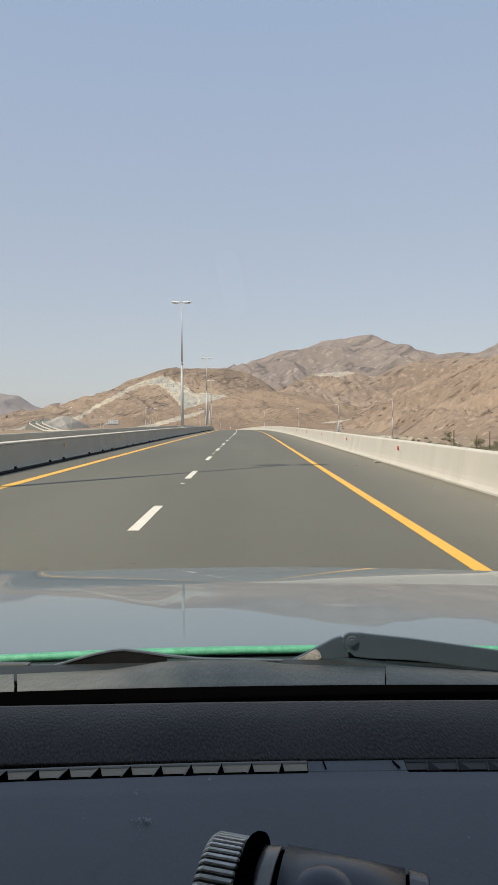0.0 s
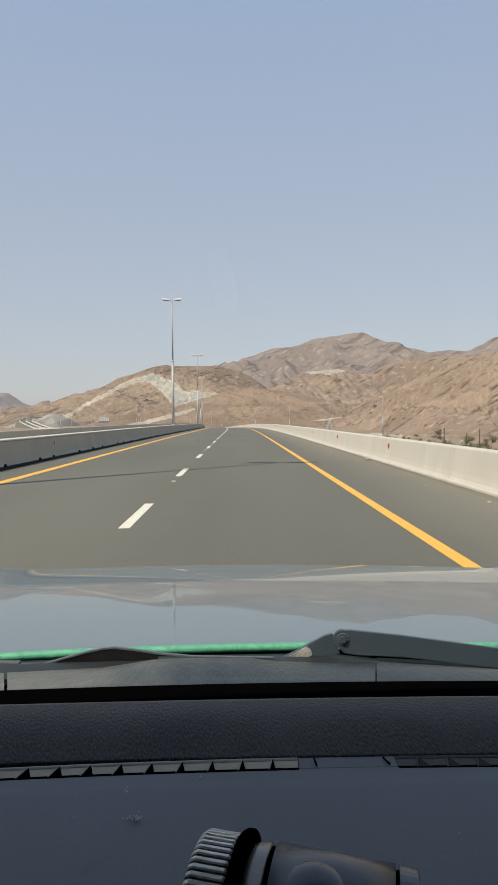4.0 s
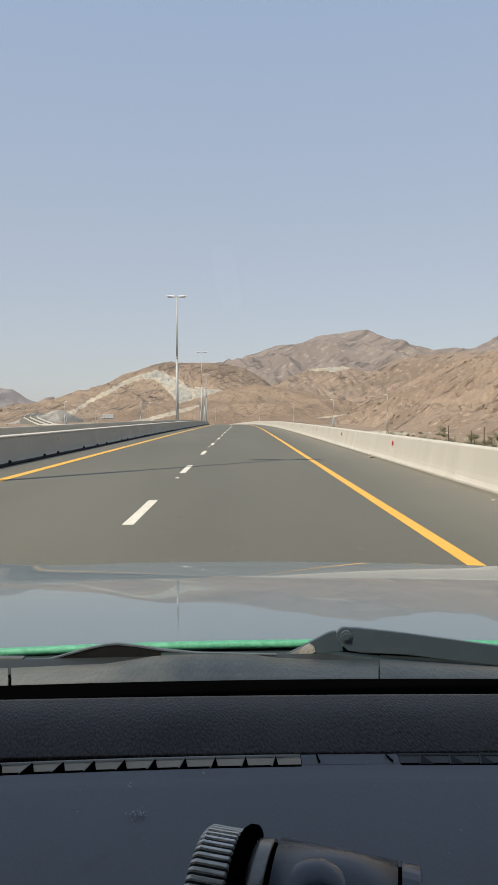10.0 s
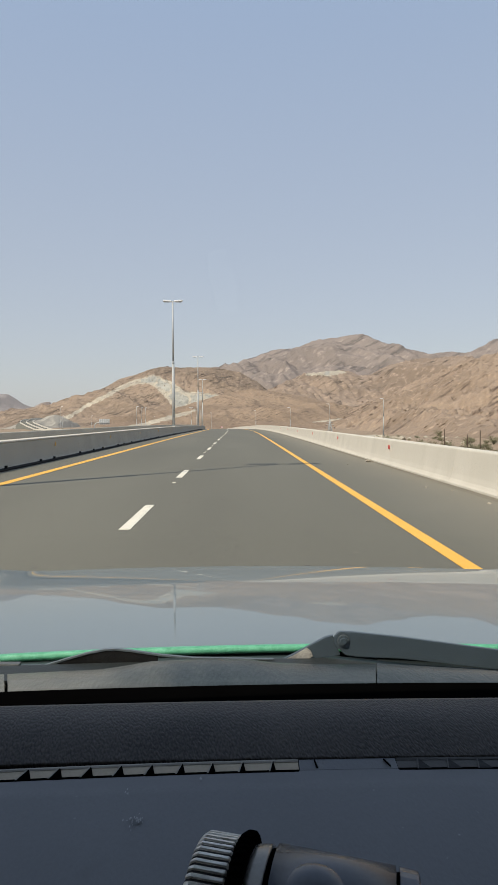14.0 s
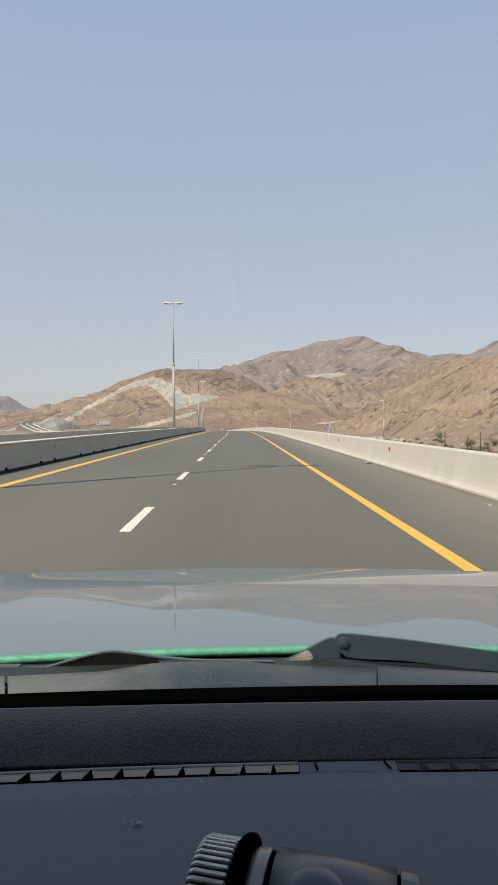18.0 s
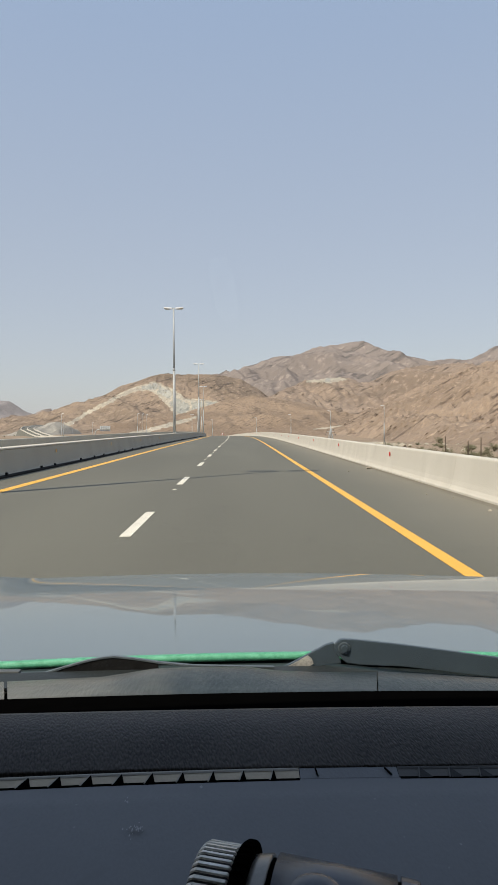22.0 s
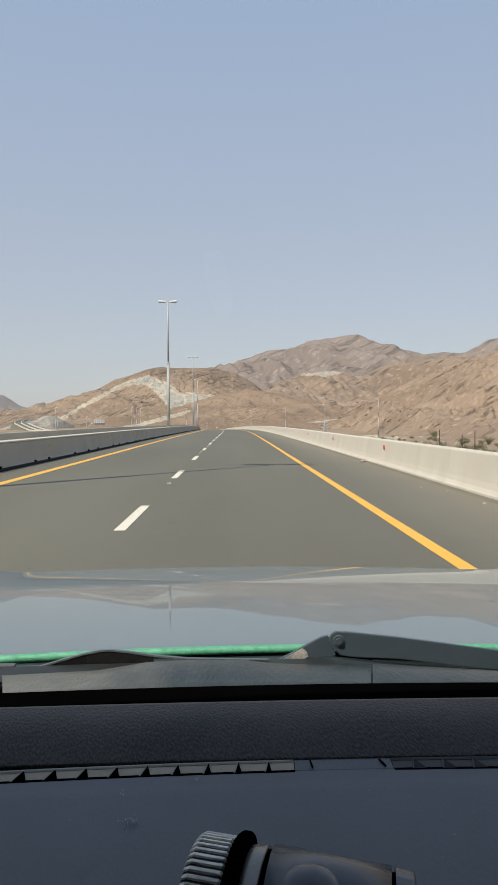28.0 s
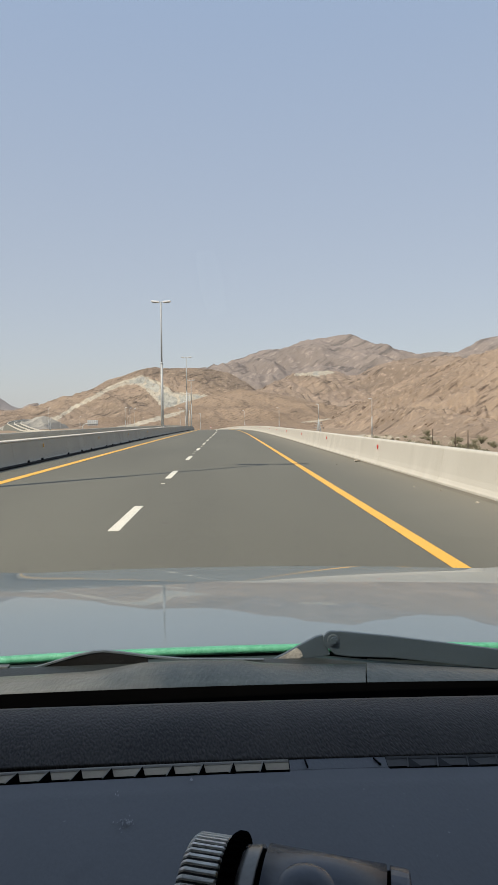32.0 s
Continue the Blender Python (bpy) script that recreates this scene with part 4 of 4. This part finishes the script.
def body_side(s):
    """The lower side of the body: rounded in section, drawn in at both ends, and arched over the wheels."""
    rows, cols = 14, 120
    verts, faces = [], []
    for i in range(cols + 1):
        y = -2.43 + 4.60 * i / cols
        sill = 0.33
        for hub in (-1.55, 1.45):
            if abs(y - hub) < 0.43:
                sill = max(sill, 0.36 + math.sqrt(0.43 ** 2 - (y - hub) ** 2))
        top = bonnet_z(CX + s * 0.855, y) - 0.003 if y > 0.98 else float(np.interp(y, (-2.43, 0.60, 0.98), (1.09, 1.085, bonnet_z(CX + s * 0.855, 0.98) - 0.003)))
        top = max(top, sill + 0.02)
        girth_out = 0.915 - 0.10 * max(0.0, (y - 1.70) / 0.47) ** 2 - 0.06 * max(0.0, (-y - 2.0) / 0.43) ** 2
        for j in range(rows + 1):
            z = sill + (top - sill) * j / rows
            out = girth_out - 0.07 * max(0.0, (0.60 - z) / 0.27) ** 2 - (girth_out - 0.848) * max(0.0, (z - 0.78) / max(0.02, top - 0.78)) ** 2
            verts.append((CX + s * out, y, z))
    outer_count = len(verts)
    verts += [(CX + (x - CX) * 0.94, y, z) for x, y, z in verts[:outer_count]]
    w = rows + 1
    for i in range(cols):
        for j in range(rows):
            a = i * w + j
            q = (a, a + w, a + w + 1, a + 1)
            faces.append(q if s > 0 else q[::-1])
            faces.append(tuple(outer_count + k for k in (q[::-1] if s > 0 else q)))
        a = i * w
        faces.append((a, outer_count + a, outer_count + a + w, a + w))
    return verts, faces


roof = pane(0.34, EYE + 0.285, -2.38, EYE + 0.255, 0.68, 0.68, 0.03, paint, "roof", "grey painted roof")
part("headlining", box((1.26, 2.5, 0.012), (CX, -1.0, EYE + 0.235), 0.004), lining, car, "grey fabric headlining")
for s in (-1, 1):
    pillar = Matrix.Translation((CX + s * 0.75, 0.47, EYE + 0.0)) @ pose(0, 0, 0, -53, 0, 0)
    bm = box((0.07, 0.75, 0.06), (0, 0, 0), 0.015)
    bm.transform(pillar)
    part("pillar", bm, lining, car, "grey windscreen pillar")
    part("body_side", body_side(s), paint, car, "grey painted body side", smooth=True)
    part("roof_rail", box((0.06, 2.72, 0.07), (CX + s * 0.672, -1.02, EYE + 0.262), 0.02), paint, car)
    for b0, b1, t0, t1 in ((0.62, -0.52, 0.26, -0.52), (-0.62, -1.42, -0.62, -1.42), (-1.52, -2.20, -1.52, -2.08)):
        part("side_window", flank(s, b0, b1, t0, t1, 0.006), dimming_glass, car, "unseen side window, darkened to dim the cabin")
    for b0, b1, t0, t1 in ((-0.52, -0.62, -0.52, -0.62), (-1.42, -1.52, -1.42, -1.52), (-2.20, -2.42, -2.08, -2.34)):
        part("door_pillar", flank(s, b0, b1, t0, t1, 0.03), paint, car)
    part("seat", box((0.5, 0.18, 0.75), (CX + s * 0.36, -0.55, EYE - 0.45), 0.06, pose(0, 0, 0, 14, 0, 0)), lining, car, "grey fabric seat")
part("cabin_floor", box((1.66, 3.0, 0.08), (CX, -0.85, EYE - 1.0), 0.02), lining, car)
part("bulkhead", box((1.60, 0.05, 0.62), (CX, 0.70, EYE - 0.67), 0.01), black_void, car)
part("tailgate", box((1.70, 0.10, 0.72), (CX, -2.40, 0.75), 0.04), paint, car)
part("rear_window", box((1.48, 0.012, 0.60), (CX, -2.375, 1.375), 0.004, pose(0, 0, 0, -10, 0, 0)), dimming_glass, car, "unseen rear window, darkened to dim the cabin")
part("rear_bumper", box((1.76, 0.20, 0.26), (CX, -2.42, 0.46), 0.06), paint, car)
part("front_bumper", box((1.64, 0.18, 0.50), (CX, 2.16, EYE - 0.81), 0.07), paint, car)
part("underbody", box((1.5, 4.2, 0.16), (CX, -0.1, EYE - 1.10), 0.03), black_void, car)
wheel = part("wheel", tube(0.36, 0.36, 0.22, (0, 0, -0.11), sides=40), tyre_rubber, car, "black tyre")
part("rim", tube(0.23, 0.21, 0.24, (0, 0, -0.12), sides=24), steel, wheel)
wheel.matrix_local = pose(CX - 0.80, 1.45, 0.36, 0, 90, 0)
for x, y in ((0.80, 1.45), (-0.80, -1.55), (0.80, -1.55)):
    w2 = again(wheel, pose(CX + x, y, 0.36, 0, 90, 0), car)
    again(wheel.children[0], Matrix(), w2)

# ---- slip road, guard rail and signs back along the motorway ----
slip_profile = [(-4.2, 0.0), (4.2, 0.0), (4.2, -0.5), (9.0, -5.0), (-4.3, -5.0), (-4.2, -0.5)]
slip_line = ((8.9, -560, -0.012), (9.2, -330, -0.012), (9.9, -250, -0.02), (14.5, -150, -0.6), (21, -60, -1.8), (30, 40, -3.2), (39, 140, -4.2), (40, 200, -4.6), (33, 260, -5.0), (21, 312, -5.4), (7, 362, -5.9), (-14, 430, -6.3))


def along_slip(y):
    return tuple(float(np.interp(y, [p[1] for p in slip_line], [p[k] for p in slip_line])) for k in (0, 2))


slip_stations = []
for i in range(125):
    y = -560 + 8 * i
    x, z = along_slip(y)
    slip_stations.append((x, y, z))
slip = tagged(part("slip_road", sweep(slip_profile, slip_stations), asphalt), "grey asphalt slip road leaving the motorway", "road", kind="structure")
slip_lines = empty("slip_marking", "yellow edge line and white gore stripes of the slip road", "road marking", kind="structure")
edge = [(3.2, 0.0), (3.4, 0.0), (3.4, 0.008), (3.2, 0.008)]
part("edge_line", sweep(edge, slip_stations), yellow_line, slip_lines)
wide = part("lane_dash", box((0.25, 4.0, 0.006), (0, 0, 0.006)), white_line, slip_lines)
wide.matrix_local = pose(4.2, -380, 0, 0, 0, 0)
for i in range(1, 12):
    again(wide, pose(4.2, -380 - 8 * i, 0))
gore = part("gore_stripe", box((2.4, 0.45, 0.006), (0, 0, 0.006)), white_line, slip_lines)
gore.matrix_local = pose(4.0, -262, 0, 0, 0, -12)
for i in range(1, 20):
    again(gore, pose(4.0, -262 - 3.2 * i, 0, 0, 0, -12) @ Matrix.Diagonal((1 - i * 0.035, 1, 1, 1)))

rail = empty("guard_rail", "galvanised steel guard rail along the slip road", "guard rail", kind="structure")
beam = [(0, 0.45), (0.05, 0.50), (0, 0.56), (0, 0.62), (0.05, 0.68), (0, 0.74), (-0.01, 0.74), (0.035, 0.68), (-0.012, 0.62), (-0.012, 0.56), (0.035, 0.50), (-0.01, 0.45)]
part("rail_beam", sweep([(x - 0.12 + 5.0, z) for x, z in beam], slip_stations[:58]), steel, rail)
rail_post = part("rail_post", box((0.12, 0.06, 0.95), (0, 0, 0.275), 0.008), steel, rail)
x, z = along_slip(-556)
rail_post.matrix_local = pose(x + 5.0, -556, z)
for i in range(1, 112):
    y = -556 + 4 * i
    x, z = along_slip(y)
    again(rail_post, pose(x + 5.0, y, z))


def board(parent, name, w, h, at, material, border=None):
    """A flat sign panel facing back along the road."""
    p = part(name, box((w, 0.05, h), at, 0.012), material, parent)
    if border:
        part("border", box((w + 0.14, 0.03, h + 0.14), (at[0], at[1] + 0.02, at[2]), 0.012), border, p)
    return p


def arrow(points, at, material, parent):
    part("arrow", plate(points, 0.012), material, parent).matrix_local = pose(*at)


NE = [(-0.5, -0.36), (-0.36, -0.5), (0.10, -0.04), (0.10, -0.30), (0.32, -0.30), (0.32, 0.32), (-0.30, 0.32), (-0.30, 0.10), (-0.04, 0.10)]


def up(size):
    return [(x * size, z * size) for x, z in NE]


gantry = empty("direction_sign", "blue overhead direction sign on a curved grey steel mast", "road sign", m=pose(0, -351, 0))
mast = [(12.4, 0.0, 0.0), (12.4, 0.0, 5.0), (12.1, 0.0, 6.6), (11.3, 0.0, 7.8), (10.2, 0.0, 8.5), (9.0, 0.0, 8.9), (2.0, 0.0, 9.1)]


def bent_pipe(points, r, n=14):
    verts, faces = [], []
    for i, p in enumerate(points):
        a, b = Vector(points[max(i - 1, 0)]), Vector(points[min(i + 1, len(points) - 1)])
        t = (b - a).normalized()
        side = Vector((0, 1, 0))
        other = t.cross(side)
        for k in range(n):
            c = 2 * math.pi * k / n
            verts.append(tuple(Vector(p) + side * r * math.cos(c) + other * r * math.sin(c)))
    for i in range(len(points) - 1):
        for k in range(n):
            q, w = i * n + k, i * n + (k + 1) % n
            faces.append((q, w, w + n, q + n))
    return verts, faces


part("mast", bent_pipe(mast, 0.32), steel, gantry, "curved grey steel mast", smooth=True)
part("mast_foot", box((1.2, 1.2, 0.5), (12.4, 0, 0.15), 0.05), concrete, gantry)
board(gantry, "sign_panel", 8.0, 3.7, (5.2, -0.45, 10.4), sign_blue, sign_white)
board(gantry, "exit_strip", 8.0, 1.15, (5.2, -0.45, 7.95), sign_white)
board(gantry, "exit_tab", 2.7, 0.8, (7.85, -0.45, 12.8), sign_white, sign_black)
board(gantry, "crest_panel", 1.3, 1.6, (2.4, -0.485, 9.9), sign_white)
face = pose(0, 0, 0, 90, 0, 0)
writing("Wadi Al Helo Tunnel", 0.62, pose(3.1, -0.49, 9.45) @ face, sign_white, gantry)
writing("Ohala", 0.62, pose(3.1, -0.49, 8.75) @ face, sign_white, gantry)
writing("EXIT", 0.36, pose(7.7, -0.49, 7.5) @ face, sign_black, gantry)
writing("EXIT", 0.36, pose(6.75, -0.49, 12.65) @ face, sign_black, gantry)
arrow(up(0.9), (4.8, -0.49, 7.95), sign_black, gantry)
for x, z, w in ((4.0, 11.7, 1.1), (5.5, 11.7, 1.2), (7.1, 11.7, 1.5), (7.6, 10.8, 1.5)):
    board(gantry, "script_bar", w, 0.34, (x + w / 2 - 0.3, -0.485, z), sign_white)
for x, z, w in ((8.0, 8.2, 0.9), (8.4, 12.8, 0.9)):
    board(gantry, "script_bar", w, 0.2, (x, -0.485, z), sign_black)
for i in range(6):
    part("lamp_bracket", box((0.07, 0.9, 0.07), (1.7 + 1.4 * i, -0.8, 7.25), 0.01, pose(0, 0, 0, -15, 0, 0)), steel, gantry)

limit = empty("speed_sign", "round white speed limit sign with a red ring", "road sign", m=pose(-7.6, -352, 0))
part("post", tube(0.05, 0.05, 3.4, sides=12), steel, limit)
disc = part("ring", tube(0.6, 0.6, 0.03, (0, -0.04, 2.85), pose(0, 0, 0, 90, 0, 0), 40), sign_red, limit)
part("disc", tube(0.49, 0.49, 0.03, (0, -0.05, 2.85), pose(0, 0, 0, 90, 0, 0), 40), sign_white, limit)
writing("100", 0.46, pose(-0.38, -0.085, 2.69) @ face, sign_black, limit)

exit_sign = empty("exit_sign", "white exit sign with a blue arrow panel and red chevrons", "road sign", m=pose(4.95, -253.5, 0))
for s in (-1, 1):
    part("post", tube(0.035, 0.035, 3.3, (s * 0.2, 0.05, 0), sides=10), steel, exit_sign)
board(exit_sign, "sign_panel", 0.9, 0.95, (0, 0, 2.95), sign_white)
board(exit_sign, "arrow_panel", 0.82, 0.64, (0, 0, 2.1), sign_blue)
board(exit_sign, "chevron_panel", 0.9, 0.45, (0, 0, 1.5), sign_white)
writing("EXIT", 0.22, pose(-0.26, -0.035, 2.92) @ face, sign_black, exit_sign)
board(exit_sign, "script_bar", 0.55, 0.12, (0, -0.01, 3.22), sign_black)
arrow(up(0.42), (0, -0.035, 2.1), sign_white, exit_sign)
for s in (-1, 1):
    arrow([(s * x, z) for x, z in ((0.42, 0.0), (0.27, 0.19), (0.12, 0.19), (0.27, 0.0), (0.12, -0.19), (0.27, -0.19))], (0, -0.035, 1.5), sign_red, exit_sign)

service = empty("service_sign", "blue service sign with white bars on two steel posts", "road sign", m=pose(30, -95, -2.6))
for s in (-1, 1):
    part("post", tube(0.07, 0.07, 6.0, (s * 1.4, 0.06, -0.5), sides=10), steel, service)
board(service, "sign_panel", 4.3, 3.3, (0, 0, 3.9), sign_blue, sign_white)
for x, z, w in ((-0.3, 5.1, 2.4), (-0.3, 4.6, 2.0), (1.0, 4.0, 1.0), (-1.4, 4.0, 0.7), (1.0, 3.4, 1.0), (-1.4, 3.4, 0.7), (1.0, 2.8, 1.0), (0, 3.6, 0.6)):
    board(service, "script_bar", w, 0.26, (x, -0.03, z), sign_white)

# ---- the valley ahead: far carriageways, their sign, posts, stones and shrubs ----
far_line = ((-28.6, 470, -8.06), (-62, 505, -7.6), (-112, 550, -6.9), (-171, 602, -6.2), (-208, 700, -4.0), (-244, 790, -0.3), (-262, 850, 1.6), (-274, 900, 3.0), (-290, 1000, 5.2), (-312, 1150, 7.6), (-335, 1350, 11.0))
far_points = []
for i in range(90):
    y = 470 + i * 880 / 89
    far_points.append(tuple(float(np.interp(y, [p[1] for p in far_line], [p[k] for p in far_line])) for k in (0, 2)) + (y,))
far_stations = [(x, y, z) for x, z, y in far_points]
far_road = tagged(part("far_road", sweep([(-8.5, 0.0), (8.5, 0.0), (19, -9), (-19, -9)], far_stations), asphalt), "distant motorway curving away through the valley", "road", kind="structure")
for x in (-8.0, -0.4, 7.2):
    part("far_barrier", sweep([(x, 0), (x + 1.0, 0), (x + 0.9, 1.0), (x + 0.1, 1.0)], far_stations), concrete, far_road, "pale concrete barrier")

back_sign = empty("overhead_sign", "grey ribbed back of an overhead sign on a curved mast", "road sign", m=pose(-86, 430, GROUND))
part("mast", bent_pipe([(-4.6, 0, -1.0), (-4.6, 0, 3.6), (-4.3, 0, 5.0), (-3.5, 0, 6.0), (-2.4, 0, 6.4), (-1.0, 0, 6.5), (5.0, 0, 6.5)], 0.26), steel, back_sign, "curved grey steel mast", smooth=True)
part("panel", box((6.6, 0.12, 3.4), (1.7, 0.4, 7.0), 0.03), steel, back_sign)
for i in range(6):
    part("stiffener", box((0.16, 0.14, 3.2), (-1.2 + 1.16 * i, 0.28, 7.0), 0.02), lamp_white, back_sign)

warning = empty("warning_sign", "white triangular warning sign with a red border on a steel post", "road sign", m=on_road(5.5, 353))
part("post", tube(0.05, 0.05, 3.2, (0, 0.05, -0.4), sides=10), steel, warning)
part("border", plate([(-0.62, 1.9), (0.62, 1.9), (0.0, 2.98)], 0.03, 0.01), sign_red, warning, "red border")
part("face", plate([(-0.43, 2.0), (0.43, 2.0), (0.0, 2.76)], 0.02, 0.004, pose(0, -0.025, 0)), sign_white, warning)
part("symbol", box((0.08, 0.02, 0.36), (0, -0.035, 2.28), 0.006), sign_black, warning)

pylon = empty("pylon", "pale grey lattice power pylon standing beside the slip road", "pylon", m=pose(50, 375, GROUND - 0.8))


def bar(a, b, r=0.10):
    a, b = Vector(a), Vector(b)
    return tube(r, r, (b - a).length, a, (b - a).to_track_quat("Z", "Y").to_matrix().to_4x4(), 5)


def girth(z):
    return 1.5 * (1 - z / 8.4) + 0.06


levels = (0.0, 2.2, 4.0, 5.5, 6.8, 8.0)
corners = ((-1, -1), (1, -1), (1, 1), (-1, 1))
for i, (cx, cy) in enumerate(corners):
    part("leg", bar((cx * girth(0), cy * girth(0), -0.3), (cx * girth(8), cy * girth(8), 8.0), 0.13), steel, pylon)
    dx, dy = corners[(i + 1) % 4]
    for lo, hi in zip(levels, levels[1:]):
        p, q = girth(lo), girth(hi)
        part("brace", bar((cx * p, cy * p, lo), (dx * q, dy * q, hi), 0.07), steel, pylon)
        part("brace", bar((dx * p, dy * p, lo), (cx * q, cy * q, hi), 0.07), steel, pylon)
for z, w in ((4.2, 2.6), (5.6, 2.1), (6.9, 1.6)):
    part("cross_arm", bar((-w, 0, z), (w, 0, z), 0.11), steel, pylon)
    for s in (-1, 1):
        part("insulator", tube(0.14, 0.14, 0.7, (s * w, 0, z - 0.75), sides=8), tyre_rubber, pylon)


def shrub(seed, size, label):
    """A low desert shrub: bent stems with many small leaf blades."""
    rng = random.Random(seed)
    bush = empty("shrub", label, "shrub", "shrubs beside the slip road")
    stems = bmesh.new()
    leaf_v, leaf_f = [], []
    for k in range(9):
        az, lean = rng.uniform(0, 6.28), rng.uniform(0.2, 0.9)
        tip = Vector((math.cos(az) * lean, math.sin(az) * lean, rng.uniform(0.6, 1.0))) * size
        q = tip.to_track_quat("Z", "Y").to_matrix().to_4x4()
        tube(0.03 * size, 0.008 * size, tip.length, turn=q, sides=5, bm=stems)
        for n in range(70):
            c = tip * rng.uniform(0.35, 1.05) + Vector((rng.gauss(0, 1), rng.gauss(0, 1), rng.gauss(0, 0.8))) * 0.16 * size
            u = Vector((rng.gauss(0, 1), rng.gauss(0, 1), rng.gauss(0, 1))).normalized() * 0.07 * size
            w = u.cross(Vector((rng.gauss(0, 1), rng.gauss(0, 1), rng.gauss(0, 1)))).normalized() * 0.035 * size
            i = len(leaf_v)
            leaf_v += [tuple(c - u), tuple(c + w), tuple(c + u), tuple(c - w)]
            leaf_f.append((i, i + 1, i + 2, i + 3))
    part("stems", stems, bark, bush)
    part("leaves", (leaf_v, leaf_f), shrub_green, bush, "dusty green leaves")
    return bush


rng = random.Random(8)
kinds = [shrub(3, 1.6, "low dusty green desert shrub on gravel"), shrub(5, 2.2, "rounded dusty green desert shrub on gravel")]
kinds[0].matrix_basis = pose(52, 168, GROUND - 0.4)
kinds[1].matrix_basis = pose(63, 176, GROUND - 0.4) @ Matrix.Scale(0.6, 4)
for i in range(34):
    y = rng.uniform(150, 330)
    x = y * rng.uniform(0.19, 0.40)
    if abs(x - along_slip(y)[0]) < 8:
        x += 18
    m = pose(x, y, GROUND - 0.7, 0, 0, rng.uniform(0, 360)) @ Matrix.Scale(rng.uniform(0.5, 1.3), 4)
    b = copy_thing(kinds[i % 2], m)
    b.scale = (m.to_scale().x,) * 3
for i in range(5):
    y = rng.uniform(560, 760)
    b = copy_thing(kinds[i % 2], pose(y * rng.uniform(-0.36, -0.2), y, GROUND - 0.6, 0, 0, rng.uniform(0, 360)))
    b.scale = (rng.uniform(0.4, 0.8),) * 3

for x, y, size in ((-372, 1196, 4.4), (-361, 1204, 3.8), (-383, 1200, 4.0), (-352, 1212, 4.6), (-394, 1190, 3.4), (-343, 1206, 3.8)):
    b = copy_thing(kinds[1], pose(x, y, 2.6, 0, 0, x * 7))
    b.scale = (size * 1.4, size * 1.4, size)

post = tagged(part("fence_post", tube(0.14, 0.11, 6.0, (0, 0, -0.5), sides=8), bark), "weathered wooden post standing in gravel", "post", "posts beside the slip road")
post.matrix_basis = pose(46.5, 154, GROUND - 0.4)
for x, y, h in ((54.6, 154, 0.95), (51, 152, 0.8)):
    p = copy_thing(post, pose(x, y, GROUND - 0.4))
    p.scale = (1, 1, h)


def stone(seed, size):
    r = random.Random(seed)
    bm = bmesh.new()
    bmesh.ops.create_icosphere(bm, subdivisions=2, radius=1)
    for v in bm.verts:
        v.co = Vector((v.co.x * 1.2, v.co.y, v.co.z * 0.7)) * size * (1 + 0.5 * noise.noise(v.co * 1.3 + Vector((seed, 0, 0))))
    return bm


boulder = tagged(part("boulder", stone(4, 1.2), scree), "pale weathered boulder lying on gravel", "boulder", "boulders beside the slip road")
boulder.matrix_basis = pose(50.5, 150, GROUND + 0.1)
for i in range(22):
    y = rng.uniform(150, 320)
    x = y * rng.uniform(0.2, 0.4)
    b = copy_thing(boulder, pose(x, y, GROUND - 0.5, 0, 0, rng.uniform(0, 360)))
    b.scale = (rng.uniform(0.3, 1.1),) * 3
heap = tagged(part("gravel_heap", stone(14, 1.0), scree), "pale heap of gravel beside the slip road", "gravel heap")
heap.matrix_basis = pose(45, 226, GROUND - 0.3)
heap.scale = (9, 6, 4.2)
crumb = tagged(part("stone", stone(9, 0.10), scree), "small pale stone lying on the hard shoulder", "stone", "stones on the shoulder")
crumb.matrix_basis = pose(4.28, 22.6, 0.04)
crumb.scale = (0.9, 0.8, 0.5)
for i in range(14):
    b = copy_thing(crumb, pose(rng.uniform(3.2, 4.4), rng.uniform(8, 60), 0.01, 0, 0, rng.uniform(0, 360)))
    b.scale = (rng.uniform(0.12, 0.4),) * 3


# ---- hills already passed: a dark one across the motorway and a pale cutting by the slip road ----
def passed_hill(name, label, cx, cy, rx, ry, tall, material, seed, cut):
    """A craggy mound; below the cut height its faces are bare pale rock."""
    n = 90
    verts, faces, marks = [], [], []
    for j in range(n + 1):
        for i in range(n + 1):
            u, v = 2 * i / n - 1, 2 * j / n - 1
            x, y = cx + u * rx, cy + v * ry
            dome = max(0.0, 1 - (u * u + v * v) ** 0.8)
            crag = noise.ridged_multi_fractal(Vector((x / 38, y / 38, seed)), 0.9, 2.1, 5, 1.0, 2.0)
            verts.append((x, y, GROUND - 2.0 + tall * dome ** 0.75 * (0.72 + 0.28 * crag)))
    for j in range(n):
        for i in range(n):
            a = j * (n + 1) + i
            faces.append((a, a + 1, a + n + 2, a + n + 1))
            low = sum(verts[k][2] for k in faces[-1]) / 4 - GROUND
            marks.append(1 if low < cut * (1 + 0.5 * noise.noise(Vector((verts[a][0] / 20, verts[a][1] / 20, seed)))) else 0)
    ob = part(name, (verts, faces), [material, scree])
    ob.data.polygons.foreach_set("material_index", marks)
    return tagged(ob, label, "hill", kind="structure")


passed_hill("hill_passed_dark", "dark craggy brown hill beyond the opposite carriageway", -185, -20, 115, 105, 44, rock_near, 81, 5)
passed_hill("hill_passed_pale", "brown hill with a pale blasted rock cutting beside the slip road", 82, -235, 52, 75, 22, rock_near, 83, 11)
